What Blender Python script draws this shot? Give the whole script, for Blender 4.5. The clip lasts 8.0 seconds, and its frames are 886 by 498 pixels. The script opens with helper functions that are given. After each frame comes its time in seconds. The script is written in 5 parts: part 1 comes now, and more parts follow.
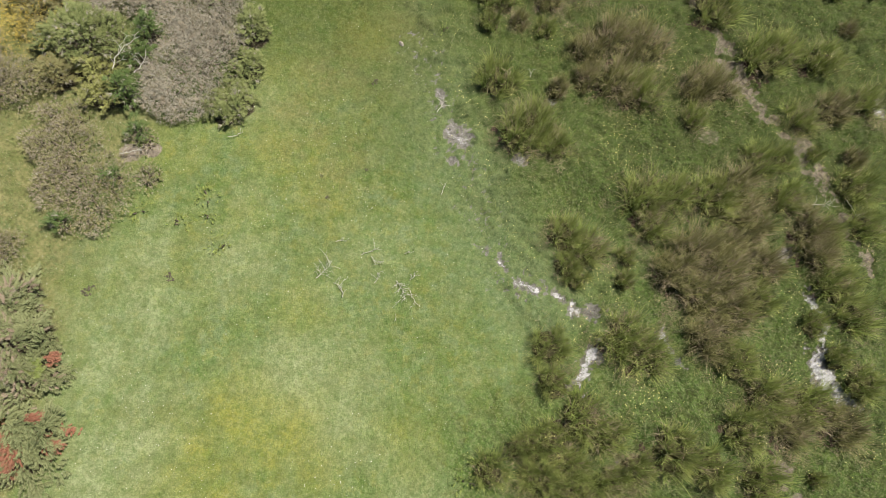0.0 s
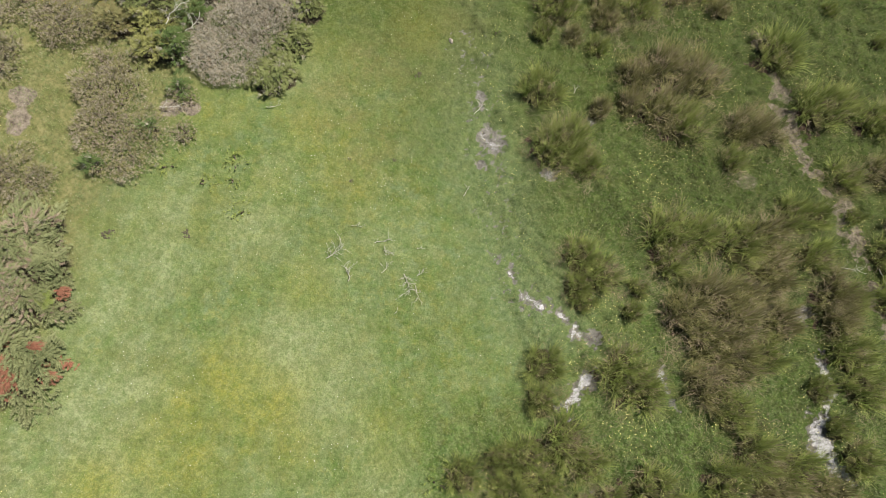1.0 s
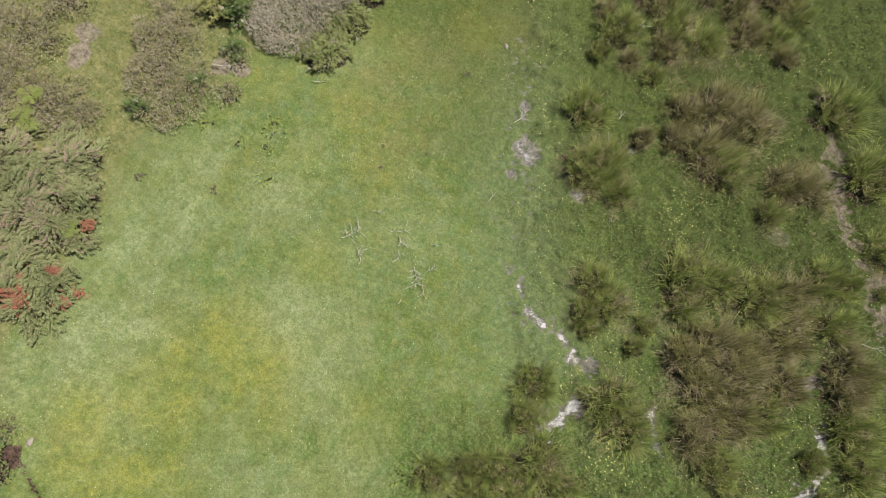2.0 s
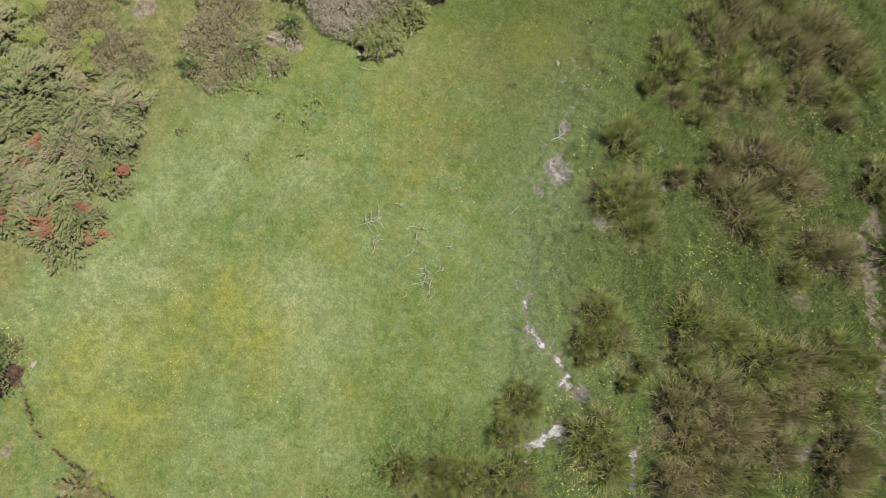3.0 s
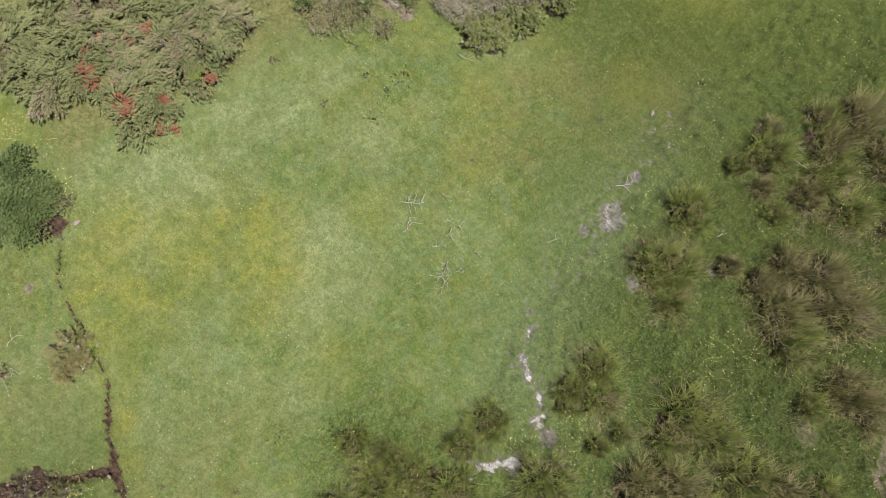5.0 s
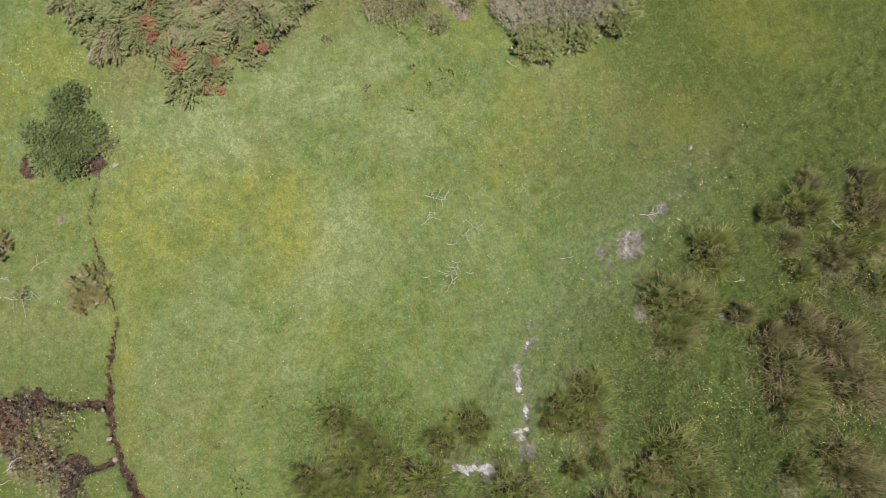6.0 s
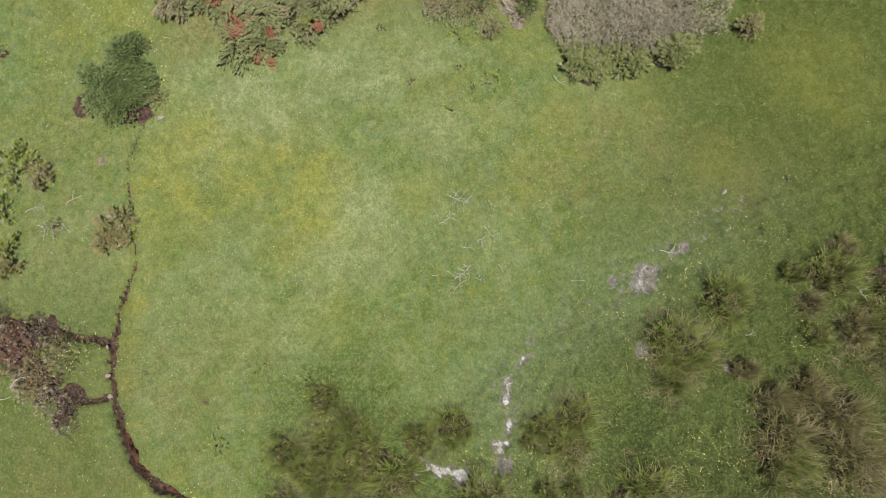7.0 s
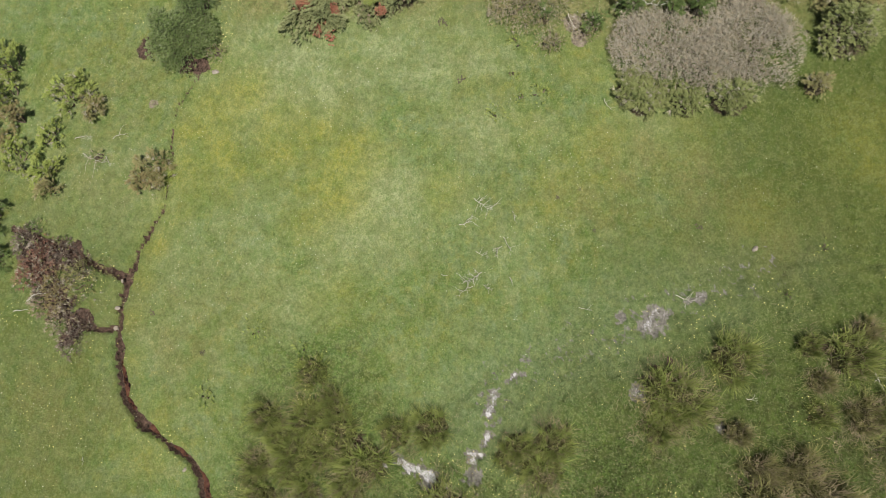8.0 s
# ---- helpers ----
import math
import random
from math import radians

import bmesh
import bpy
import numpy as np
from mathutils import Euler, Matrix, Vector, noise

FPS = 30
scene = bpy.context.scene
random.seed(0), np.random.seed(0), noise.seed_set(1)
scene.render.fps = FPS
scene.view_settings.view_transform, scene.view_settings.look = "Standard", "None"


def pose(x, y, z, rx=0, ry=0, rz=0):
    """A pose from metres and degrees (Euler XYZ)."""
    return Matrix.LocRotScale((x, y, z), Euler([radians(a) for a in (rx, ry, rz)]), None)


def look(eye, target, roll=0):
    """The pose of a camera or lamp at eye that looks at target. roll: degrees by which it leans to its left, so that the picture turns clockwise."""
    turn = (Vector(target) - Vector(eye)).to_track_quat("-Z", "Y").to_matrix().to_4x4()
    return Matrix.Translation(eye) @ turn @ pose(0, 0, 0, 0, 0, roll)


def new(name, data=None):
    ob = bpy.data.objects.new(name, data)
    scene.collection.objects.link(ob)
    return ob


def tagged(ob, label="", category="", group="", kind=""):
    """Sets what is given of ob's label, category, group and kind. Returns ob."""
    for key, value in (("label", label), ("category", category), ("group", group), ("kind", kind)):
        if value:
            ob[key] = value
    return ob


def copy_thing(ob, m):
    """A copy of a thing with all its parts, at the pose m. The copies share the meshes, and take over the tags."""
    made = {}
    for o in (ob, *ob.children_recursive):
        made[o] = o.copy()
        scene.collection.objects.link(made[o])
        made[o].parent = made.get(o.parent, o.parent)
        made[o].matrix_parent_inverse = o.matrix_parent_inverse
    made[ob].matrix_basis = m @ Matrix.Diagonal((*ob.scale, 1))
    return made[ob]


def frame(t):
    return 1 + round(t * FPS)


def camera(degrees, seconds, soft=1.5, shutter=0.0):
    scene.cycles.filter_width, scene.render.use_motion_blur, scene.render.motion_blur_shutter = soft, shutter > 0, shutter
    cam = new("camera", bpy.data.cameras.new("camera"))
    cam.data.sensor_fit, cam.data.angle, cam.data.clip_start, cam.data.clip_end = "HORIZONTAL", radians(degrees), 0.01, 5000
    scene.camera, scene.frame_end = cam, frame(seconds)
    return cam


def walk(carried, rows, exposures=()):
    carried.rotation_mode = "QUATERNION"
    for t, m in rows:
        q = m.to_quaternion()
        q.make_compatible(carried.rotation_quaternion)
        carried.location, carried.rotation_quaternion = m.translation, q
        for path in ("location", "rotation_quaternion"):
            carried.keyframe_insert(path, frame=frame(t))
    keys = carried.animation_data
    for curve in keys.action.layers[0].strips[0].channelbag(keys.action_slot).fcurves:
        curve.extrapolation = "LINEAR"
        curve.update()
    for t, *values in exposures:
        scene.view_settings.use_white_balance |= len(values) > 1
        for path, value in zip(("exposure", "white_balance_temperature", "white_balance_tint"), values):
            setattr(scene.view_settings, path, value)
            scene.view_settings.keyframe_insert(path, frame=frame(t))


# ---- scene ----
cam = camera(65.2, 8.0, soft=0.65)
PATH = [
    (0, (-1.019, -0.126, 12.191), (-0.858, 0.534, 10.31), 22.6),
    (0.5, (-0.771, -0.036, 12.258), (-0.667, 0.607, 10.367), 23.2),
    (1, (-0.52, 0.094, 12.317), (-0.472, 0.712, 10.415), 23.3),
    (1.5, (-0.279, 0.218, 12.363), (-0.286, 0.81, 10.452), 23.4),
    (1.7, (-0.158, 0.289, 12.394), (-0.191, 0.865, 10.479), 23.1),
    (2.8, (0.387, 0.689, 12.633), (0.228, 1.177, 10.7), 20.5),
    (3, (0.444, 0.752, 12.631), (0.27, 1.227, 10.696), 20.3),
    (3.5, (0.633, 0.968, 12.702), (0.416, 1.394, 10.76), 18.7),
    (4, (0.771, 1.24, 12.785), (0.521, 1.608, 10.836), 16.5),
    (4.5, (0.844, 1.554, 12.873), (0.572, 1.857, 10.915), 14.0),
    (4.7, (0.858, 1.694, 12.862), (0.579, 1.969, 10.9), 12.7),
    (5.8, (1.228, 2.275, 12.999), (0.883, 2.417, 11.035), 1.6),
    (6, (1.285, 2.405, 12.995), (0.929, 2.52, 11.03), -0.9),
    (6.5, (1.415, 2.719, 13.014), (1.034, 2.767, 11.051), -6.4),
    (7, (1.503, 3.1, 13.029), (1.105, 3.072, 11.069), -12.6),
    (7.5, (1.529, 3.433, 13.034), (1.125, 3.336, 11.078), -16.9),
    (8, (1.487, 3.872, 12.96), (1.088, 3.684, 11.01), -22.2),
]
walk(cam, [(t, look(eye, target, roll)) for t, eye, target, roll in PATH], [(0.0, 0.67), (1.5, 0.57), (3.0, 0.5), (4.5, 0.45), (6.0, 0.42), (8.0, 0.4)])

# ---------------------------------------------------------------- light
SUN_AZ, SUN_EL = 32.0, 70.0
world = bpy.data.worlds.new("sky")
scene.world = world
world.use_nodes = True
sky = world.node_tree.nodes.new("ShaderNodeTexSky")
sky.sky_type = "NISHITA"
sky.sun_disc = False
sky.sun_elevation = radians(SUN_EL)
sky.sun_rotation = radians(90 - SUN_AZ)
world.node_tree.links.new(sky.outputs[0], world.node_tree.nodes["Background"].inputs[0])
world.node_tree.nodes["Background"].inputs[1].default_value = 0.05
sun = new("sun", bpy.data.lights.new("sun", "SUN"))
sun.data.energy, sun.data.angle, sun.data.color = 5.0, radians(0.5), (1.0, 0.95, 0.87)
away = Vector((math.cos(radians(SUN_AZ)) * math.cos(radians(SUN_EL)), math.sin(radians(SUN_AZ)) * math.cos(radians(SUN_EL)), math.sin(radians(SUN_EL))))
sun.matrix_world = look(away * 60, (0, 0, 0))

# ---------------------------------------------------------------- noise and plan
rng = np.random.default_rng(7)


def lattice(ix, iy, seed):
    h = (ix.astype(np.int64) * 374761393 + iy.astype(np.int64) * 668265263 + seed * 1442695041) & 0x7FFFFFFF
    h = ((h ^ (h >> 13)) * 1274126177) & 0x7FFFFFFF
    return ((h ^ (h >> 16)) & 0xFFFF) / 65535.0


def vnoise(x, y, seed=0):
    ix, iy = np.floor(x), np.floor(y)
    fx, fy = x - ix, y - iy
    fx, fy = fx * fx * (3 - 2 * fx), fy * fy * (3 - 2 * fy)
    a, b = lattice(ix, iy, seed), lattice(ix + 1, iy, seed)
    c, d = lattice(ix, iy + 1, seed), lattice(ix + 1, iy + 1, seed)
    return (a * (1 - fx) + b * fx) * (1 - fy) + (c * (1 - fx) + d * fx) * fy


def fbm(x, y, scale, seed=0, octaves=4):
    total, amp, norm = 0.0, 1.0, 0.0
    for k in range(octaves):
        total = total + amp * vnoise(x * scale * 2 ** k + 17.3 * k, y * scale * 2 ** k - 9.1 * k, seed + k)
        norm, amp = norm + amp, amp * 0.5
    return total / norm


def smooth(lo, hi, v):
    v = np.clip((v - lo) / (hi - lo), 0, 1)
    return v * v * (3 - 2 * v)


def line_distance(x, y, pts, widths=None):
    """Distance to a broken line, and the width there."""
    best, wide = np.full(np.shape(x), 1e9), np.zeros(np.shape(x))
    for k in range(len(pts) - 1):
        (ax, ay), (bx, by) = pts[k], pts[k + 1]
        dx, dy = bx - ax, by - ay
        u = np.clip(((x - ax) * dx + (y - ay) * dy) / (dx * dx + dy * dy), 0, 1)
        d = np.hypot(x - ax - u * dx, y - ay - u * dy)
        near = d < best
        best = np.where(near, d, best)
        if widths is not None:
            wide = np.where(near, widths[k] * (1 - u) + widths[k + 1] * u, wide)
    return best, wide


# edge of the bog: x by y
EDGE_Y = [-3.0, -1.1, -0.75, 0.4, 1.5, 2.3, 3.0, 3.7, 5.05, 6.5, 7.55, 9.5, 12.0, 16.0]
EDGE_X = [7.0, 3.4, 1.6, 0.8, 1.2, 1.6, 1.75, 1.25, 0.3, -0.2, -0.75, -1.45, -2.2, -3.4]
DITCH = [(-4.75, -2.75), (-4.3, -2.95), (-3.93, -3.14), (-3.18, -3.15), (-2.58, -3.07), (-1.74, -3.12), (-0.91, -3.47), (-0.34, -3.58), (0.29, -3.66),
         (0.78, -3.65), (1.43, -3.48), (2.05, -3.27), (2.45, -2.89), (2.82, -2.28), (3.05, -1.86), (3.38, -1.57), (4.4, -1.3)]
DITCH_W = [0.0, 0.012, 0.014, 0.012, 0.012, 0.02, 0.035, 0.06, 0.08, 0.095, 0.09, 0.1, 0.115, 0.11, 0.1, 0.09, 0.09]
BRANCH_A = [(0.65, -3.63), (0.74, -3.97), (0.71, -4.26), (0.6, -4.6)]
BRANCH_B = [(-0.31, -3.65), (-0.43, -4.04), (-0.63, -4.6), (-0.95, -5.3), (-1.2, -6.2)]
TRACK = [(4.9, 11.2), (5.2, 10.5), (5.8, 9.6), (6.3, 8.85), (7.05, 7.9), (7.7, 7.2), (8.25, 6.1), (8.6, 5.2)]
TRACK_B = [(5.7, 2.0), (6.05, 1.45), (6.6, 1.1), (7.1, 0.3)]
TRICKLES = [([(1.1, 4.25), (1.15, 4.1), (1.46, 3.72), (1.85, 3.65), (2.26, 3.65), (2.6, 3.4), (3.1, 3.43)], 0.06, 0.5),
            ([(3.1, 2.75), (2.98, 2.55), (2.85, 2.2), (2.6, 1.92), (2.94, 1.62)], 0.13, 0.9), ([(4.33, 3.2), (4.45, 2.95), (4.77, 2.6)], 0.07, 0.6),
            ([(7.38, 4.6), (7.42, 4.3), (7.62, 3.8), (7.55, 3.3), (7.6, 2.9), (8.25, 2.4)], 0.13, 0.9), ([(-0.5, 7.45), (-0.3, 7.1), (0.05, 6.57), (0.07, 5.9)], 0.05, 0.35)]
POOLS = [(0.86, 4.23, 0.064, 0.5), (2.03, 3.62, 0.056, 0.8), (2.4, 3.6, 0.072, 0.8), (2.6, 3.55, 0.08, 0.8), (2.57, 3.3, 0.096, 0.7), (3.02, 3.42, 0.2, 0.3), (2.9, 2.27, 0.096, 0.7), (2.99, 1.62, 0.104, 0.5), (4.61, 2.74, 0.09, 0.4), (7.54, 3.87, 0.12, 0.7),
         (8.18, 2.49, 0.16, 0.5), (6.92, 5.4, 0.13, 0.6), (6.97, 5.1, 0.1, 0.6), (-0.43, 7.42, 0.1, 0.15), (-0.04, 5.95, 0.09, 0.12), (1.52, 3.5, 0.056, 0.4), (1.3, 3.55, 0.048, 0.3), (0.05, 6.57, 0.27, 0.5), (1.15, 4.1, 0.064, 0.8), (1.3, 3.9, 0.04, 0.9),
         (1.47, 3.7, 0.064, 0.7), (1.86, 3.64, 0.072, 0.9), (2.05, 3.7, 0.048, 0.7), (2.6, 3.39, 0.096, 0.6), (4.35, 3.15, 0.09, 0.8), (7.42, 4.36, 0.12, 0.8), (2.26, 3.65, 0.12, 0.9), (2.98, 2.6, 0.2, 0.8), (2.62, 1.94, 0.112, 0.75), (7.54, 3.22, 0.3, 1.2),
         (7.58, 2.9, 0.22, 1.1), (6.86, 5.27, 0.2, 0.3), (3.63, 0.55, 0.2, 0.45), (9.24, 9.18, 0.25, 0.7), (0.68, 7.79, 0.13, 0.5), (1.86, 7.72, 0.1, 0.6), (1.31, 6.31, 0.15, 0.4)]
SEEP = [(-1.1, 8.6), (-0.55, 7.6), (0.1, 6.3), (0.5, 5.3), (0.95, 4.5), (1.2, 3.9), (2.0, 3.5)]
MOSS = [(0.5, -3.38, 0.24, 0.9), (-0.3, -3.3, 0.26, 1.0), (1.2, -3.22, 0.22, 0.7), (-1.0, -3.15, 0.28, 1.0), (2.3, -2.55, 0.24, 0.6), (-3.98, -1.95, 0.75, 1.0), (-3.23, -0.83, 0.8, 1.15), (-2.61, -2.61, 0.5, 1.15), (-1.66, -2.87, 0.4, 1.0), (-2.82, -2.02, 0.7, 1.1), (-3.52, -0.1, 0.6, 1.0), (-2.35, 0.36, 0.7, 1.05), (-3.34, -2.73, 0.4, 1.1), (-2.9, 0.7, 0.55, 1.1),
        (-1.54, 0.0, 0.55, 0.8), (-0.14, 0.73, 0.5, 0.7), (-3.26, 5.53, 0.6, 0.9), (-2.03, 8.52, 0.55, 0.7), (-2.48, 4.85, 0.5, 0.6), (-2.3, 2.6, 0.5, 0.6), (-3.6, 4.2, 0.4, 0.6), (-3.52, 7.28, 0.5, 0.5), (-3.57, 10.58, 0.9, 0.9), (-2.8, 11.14, 0.7, 0.8),
        (-7.26, -3.09, 0.7, 0.7), (-6.77, -4.21, 0.7, 0.6), (-3.6, -2.6, 0.5, 0.6), (2.9, -2.8, 0.5, 0.6), (0.02, 0.87, 0.4, 0.5), (-5.2, 5.2, 0.6, 0.5)]
RUSTY = [(-2.6, -5.0, 1.2, 0.5), (0.2, -4.2, 0.7, 0.4), (-4.2, -4.2, 1.0, 0.45), (1.6, -3.0, 0.5, 0.5), (2.3, -4.6, 1.4, 0.55), (1.3, -5.2, 0.9, 0.5), (1.2, -2.4, 0.9, 0.4), (-2.6, 6.1, 1.0, 0.8), (-2.8, 7.2, 0.9, 0.8), (-1.9, 7.6, 0.8, 0.5), (0.6, -2.4, 1.0, 0.7), (-0.2, -2.6, 0.8, 0.5), (-2.4, -3.9, 0.5, 0.4), (-1.7, 9.3, 0.9, 0.6)]
# paler turf, lightened further to stand in for the sun's backscatter hot spot
PALE = [(-5.37, 1.18, 0.8, 1.0), (-4.95, 2.03, 0.7, 1.0), (-4.47, -0.07, 0.75, 1.1), (-5.01, -0.66, 0.7, 1.05), (-5.2, 3.0, 0.7, 0.8), (-3.6, 3.2, 0.7, 0.8), (-1.98, 1.4, 0.9, 1.1), (-1.27, 0.59, 0.7, 0.9), (-3.62, 4.4, 0.5, 0.6), (-4.6, 0.6, 0.7, 0.8),
        (-2.16, 3.02, 0.6, 0.6), (-1.14, 3.89, 0.6, 0.5), (-3.93, 6.6, 0.5, 0.6), (-4.4, -1.2, 0.9, 1.0), (-5.3, -1.3, 0.7, 0.8), (0.5, -3.0, 0.7, 0.5), (-0.6, -2.4, 0.8, 0.6), (-2.0, -4.4, 1.0, 0.5), (0.1, -0.12, 0.5, 0.6), (-1.1, -1.2, 0.9, 0.6)]
BARE = [(-8.31, 3.76, 0.3, 0.9), (-8.5, 4.2, 0.25, 0.8), (-5.95, 4.95, 0.2, 0.8), (-5.57, 5.1, 0.16, 0.8), (-3.98, -3.64, 0.12, 0.6), (5.3, 7.6, 0.3, 0.5), (7.4, 7.9, 0.35, 0.6)]
SOIL = [(-6.64, -5.62, 0.14, 0.9), (-4.85, -3.05, 0.25, 0.9), (-4.75, -2.75, 0.22, 0.85), (-5.4, -3.95, 0.28, 0.8)]


# rush tussocks: place and half width
GREEN_RUSH = [(2.55, -0.1, 0.25), (3.1, 0.05, 0.26), (3.6, -0.35, 0.25), (2.0, 0.35, 0.2), (0.64, 7.92, 0.39), (0.32, 9.28, 0.2), (1.52, 9.41, 0.21), (2.3, 4.8, 0.35), (2.6, 4.02, 0.21), (2.32, 0.93, 0.34), (2.16, -0.46, 0.26), (2.21, 0.29, 0.34), (2.77, 0.14, 0.33),
              (2.3, 1.97, 0.27), (6.42, 9.76, 0.46), (7.82, 10, 0.43), (6.3, 7.16, 0.33), (6.74, 7.32, 0.28), (5.31, 10.82, 0.45), (5.26, 6.13, 0.44), (7.72, 5.85, 0.27), (6.18, 4.16, 0.34),
              (7.84, 4.73, 0.36), (2.39, 4.18, 0.24), (2.19, 2.61, 0.32), (5.76, 2.88, 0.33), (8.21, 4.16, 0.38), (8.24, 2.84, 0.34), (5.86, 1.66, 0.36), (1.96, 0.81, 0.26), (1.32, 0.35, 0.27),
              (4.59, 1.09, 0.41), (5.22, 0.89, 0.34), (8.42, 6.99, 0.4), (8.6, 6.13, 0.33), (0.46, 9.96, 0.4), (3.45, 11.67, 0.28)]
MIXED_RUSH = [(1.45, 7.1, 0.38), (1.72, 6.86, 0.3), (2.75, 0.62, 0.27), (3.4, 0.45, 0.27), (3.0, -0.5, 0.23), (1.75, 0.75, 0.18), (1.2, 6.75, 0.38), (1.99, 6.65, 0.25), (2.8, 4.62, 0.35), (3.7, 8.3, 0.41), (4.82, 7.86, 0.24), (6.96, 10.1, 0.35), (7.29, 8.44, 0.34), (3.91, 5.87, 0.46), (4.49, 6.05, 0.36),
              (4.04, 5.29, 0.35), (6.89, 6.44, 0.33), (3.58, 2.96, 0.42), (4.02, 2.77, 0.36), (6.31, 2.34, 0.4), (7.19, 2.26, 0.37), (3.88, 0.7, 0.27), (6.17, 0.82, 0.35), (8.83, 9.12, 0.36),
              (0.33, 11.33, 0.32), (1.38, 10.81, 0.4), (2.2, 10.74, 0.35), (1.24, 12.95, 0.37), (2.93, 1.4, 0.4), (3.16, -0.56, 0.21), (3.35, 1.2, 0.28)]
BROWN_RUSH = [(1.47, 10.16, 0.3), (1.9, 7.99, 0.2), (2.53, 8.35, 0.3), (2.48, 9.09, 0.35), (0.01, 10.24, 0.21), (0.95, 9.39, 0.2), (2.96, 9.41, 0.46), (3.78, 9.52, 0.46), (3.2, 8.47, 0.46),
              (4.93, 8.71, 0.38), (5.38, 8.81, 0.38), (8.02, 8.81, 0.35), (5.8, 6.49, 0.43), (6.15, 5.8, 0.42), (7.36, 5.9, 0.37), (4.86, 4.85, 0.46), (5.55, 5.09, 0.41), (4.52, 4.39, 0.38),
              (5.55, 4.51, 0.45), (6.37, 4.88, 0.36), (5.09, 4.03, 0.44), (5.66, 3.79, 0.4), (7.45, 5.31, 0.36), (5.21, 3.22, 0.4), (6.73, 1.78, 0.36), (7.84, 2.05, 0.37), (0.73, 12, 0.46),
              (0.83, 11.1, 0.36), (1.66, 12.01, 0.4), (2.4, 12.86, 0.46), (2.39, 12.06, 0.4), (2.86, 11.45, 0.36), (3.13, 12.7, 0.39)]
# shadow side of the large tussocks, painted as dark patches on the ground
RUSH_SHADE = [(x - 0.45 * n, y - 0.35 * n, 0.75 * n, 0.95) for x, y, n in GREEN_RUSH + MIXED_RUSH + BROWN_RUSH if n > 0.35]
# junipers: place, half widths, height
JUNIPERS = [(-6.85, 1.0, 1.2, 1.05, 0.5), (-6.4, -0.3, 1.1, 0.85, 0.42), (-7.6, -0.75, 1.2, 1.1, 0.5), (-8.25, 1.1, 1.15, 1.05, 0.5), (-7.6, -1.75, 1.0, 0.75, 0.42),
            (-9.1, -0.3, 1.2, 1.3, 0.5), (-8.6, -2.1, 0.95, 0.85, 0.4), (-9.8, 1.0, 1.0, 1.0, 0.45), (-7.0, 1.95, 0.7, 0.6, 0.35)]
# gorse: place, half widths, height, look
GORSE = [(-4.35, 8.0, 0.38, 0.55, 0.42, "green"), (-4.22, 7.15, 0.26, 0.5, 0.32, "green"), (-4.25, 6.35, 0.28, 0.5, 0.32, "green"), (-4.4, 6.05, 0.34, 0.28, 0.32, "green"), (-6.2, 6.85, 0.28, 0.28, 0.7, "dark"), (-7.2, 7.0, 1.05, 0.8, 0.7, "green"), (-8.3, 7.6, 0.8, 0.7, 0.6, "dull"), (-6.65, 5.95, 0.42, 0.36, 0.55, "yellow"), (-6.88, 6.4, 0.38, 0.34, 0.55, "yellow"), (-7.6, 6.2, 0.5, 0.4, 0.45, "dull"),
         (-6.25, 6.1, 0.36, 0.42, 0.65, "dark"), (-6.15, 7.35, 0.3, 0.3, 0.8, "dark"), (-5.88, 5.38, 0.2, 0.2, 0.4, "dark"), (-6.65, 3.4, 0.22, 0.2, 0.35, "dark"), (-6.0, 4.4, 0.16, 0.16, 0.35, "dark"),
         (-5.75, 10.2, 0.7, 0.66, 0.6, "green"), (-6.7, 10.2, 0.8, 0.75, 0.7, "dull"), (-4.65, 9.6, 0.28, 0.25, 0.3, "dull"),
         (-4.7, -6.9, 0.55, 0.5, 0.75, "fresh"), (-4.0, -6.75, 0.48, 0.42, 0.6, "fresh"), (-3.5, -6.4, 0.36, 0.34, 0.5, "brown"), (-3.4, -7.2, 0.5, 0.45, 0.6, "fresh"), (-4.05, -5.4, 0.55, 0.56, 0.55, "fresh"),
         (-3.85, -4.88, 0.32, 0.34, 0.38, "dull"), (-3.2, -5.68, 0.32, 0.32, 0.35, "fresh"), (-2.6, -6.3, 0.46, 0.46, 0.5, "fresh"), (-2.35, -5.62, 0.44, 0.42, 0.45, "fresh"), (-2.08, -5.45, 0.28, 0.28, 0.35, "dull"),
         (-2.6, -3.38, 0.44, 0.42, 0.42, "dull"), (-2.22, -3.56, 0.4, 0.38, 0.36, "brown"), (-2.36, -3.12, 0.28, 0.28, 0.3, "fresh"), (-3.0, -6.75, 0.34, 0.3, 0.4, "brown"), (-1.4, -6.6, 0.5, 0.4, 0.5, "dark"), (-0.6, -6.3, 0.32, 0.26, 0.4, "dark")]
# dark ground painted as the shade beneath the shrubs; turf is thinned there
SHRUB_SHADE = [(x, y, 0.4 * (a + b), 0.9) for x, y, a, b, h in JUNIPERS] + [(x, y, 0.42 * (a + b), 0.8) for x, y, a, b, h, k in GORSE if y > 0]


def blobs(x, y, rows, grain=0.35, seed=50):
    wob = fbm(x, y, 3.0, seed) - 0.5
    total = np.zeros(np.shape(x))
    for bx, by, r, *k in rows:
        d = np.hypot(x - bx, y - by) / r + wob * 2 * grain
        total = np.maximum(total, (k[0] if k else 1.0) * smooth(1.25, 0.5, d))
    return total


def bog_at(x, y):
    return smooth(-0.35, 0.5, x - np.interp(y, EDGE_Y, EDGE_X) + (fbm(x, y, 1.2, 3) - 0.5) * 1.2)


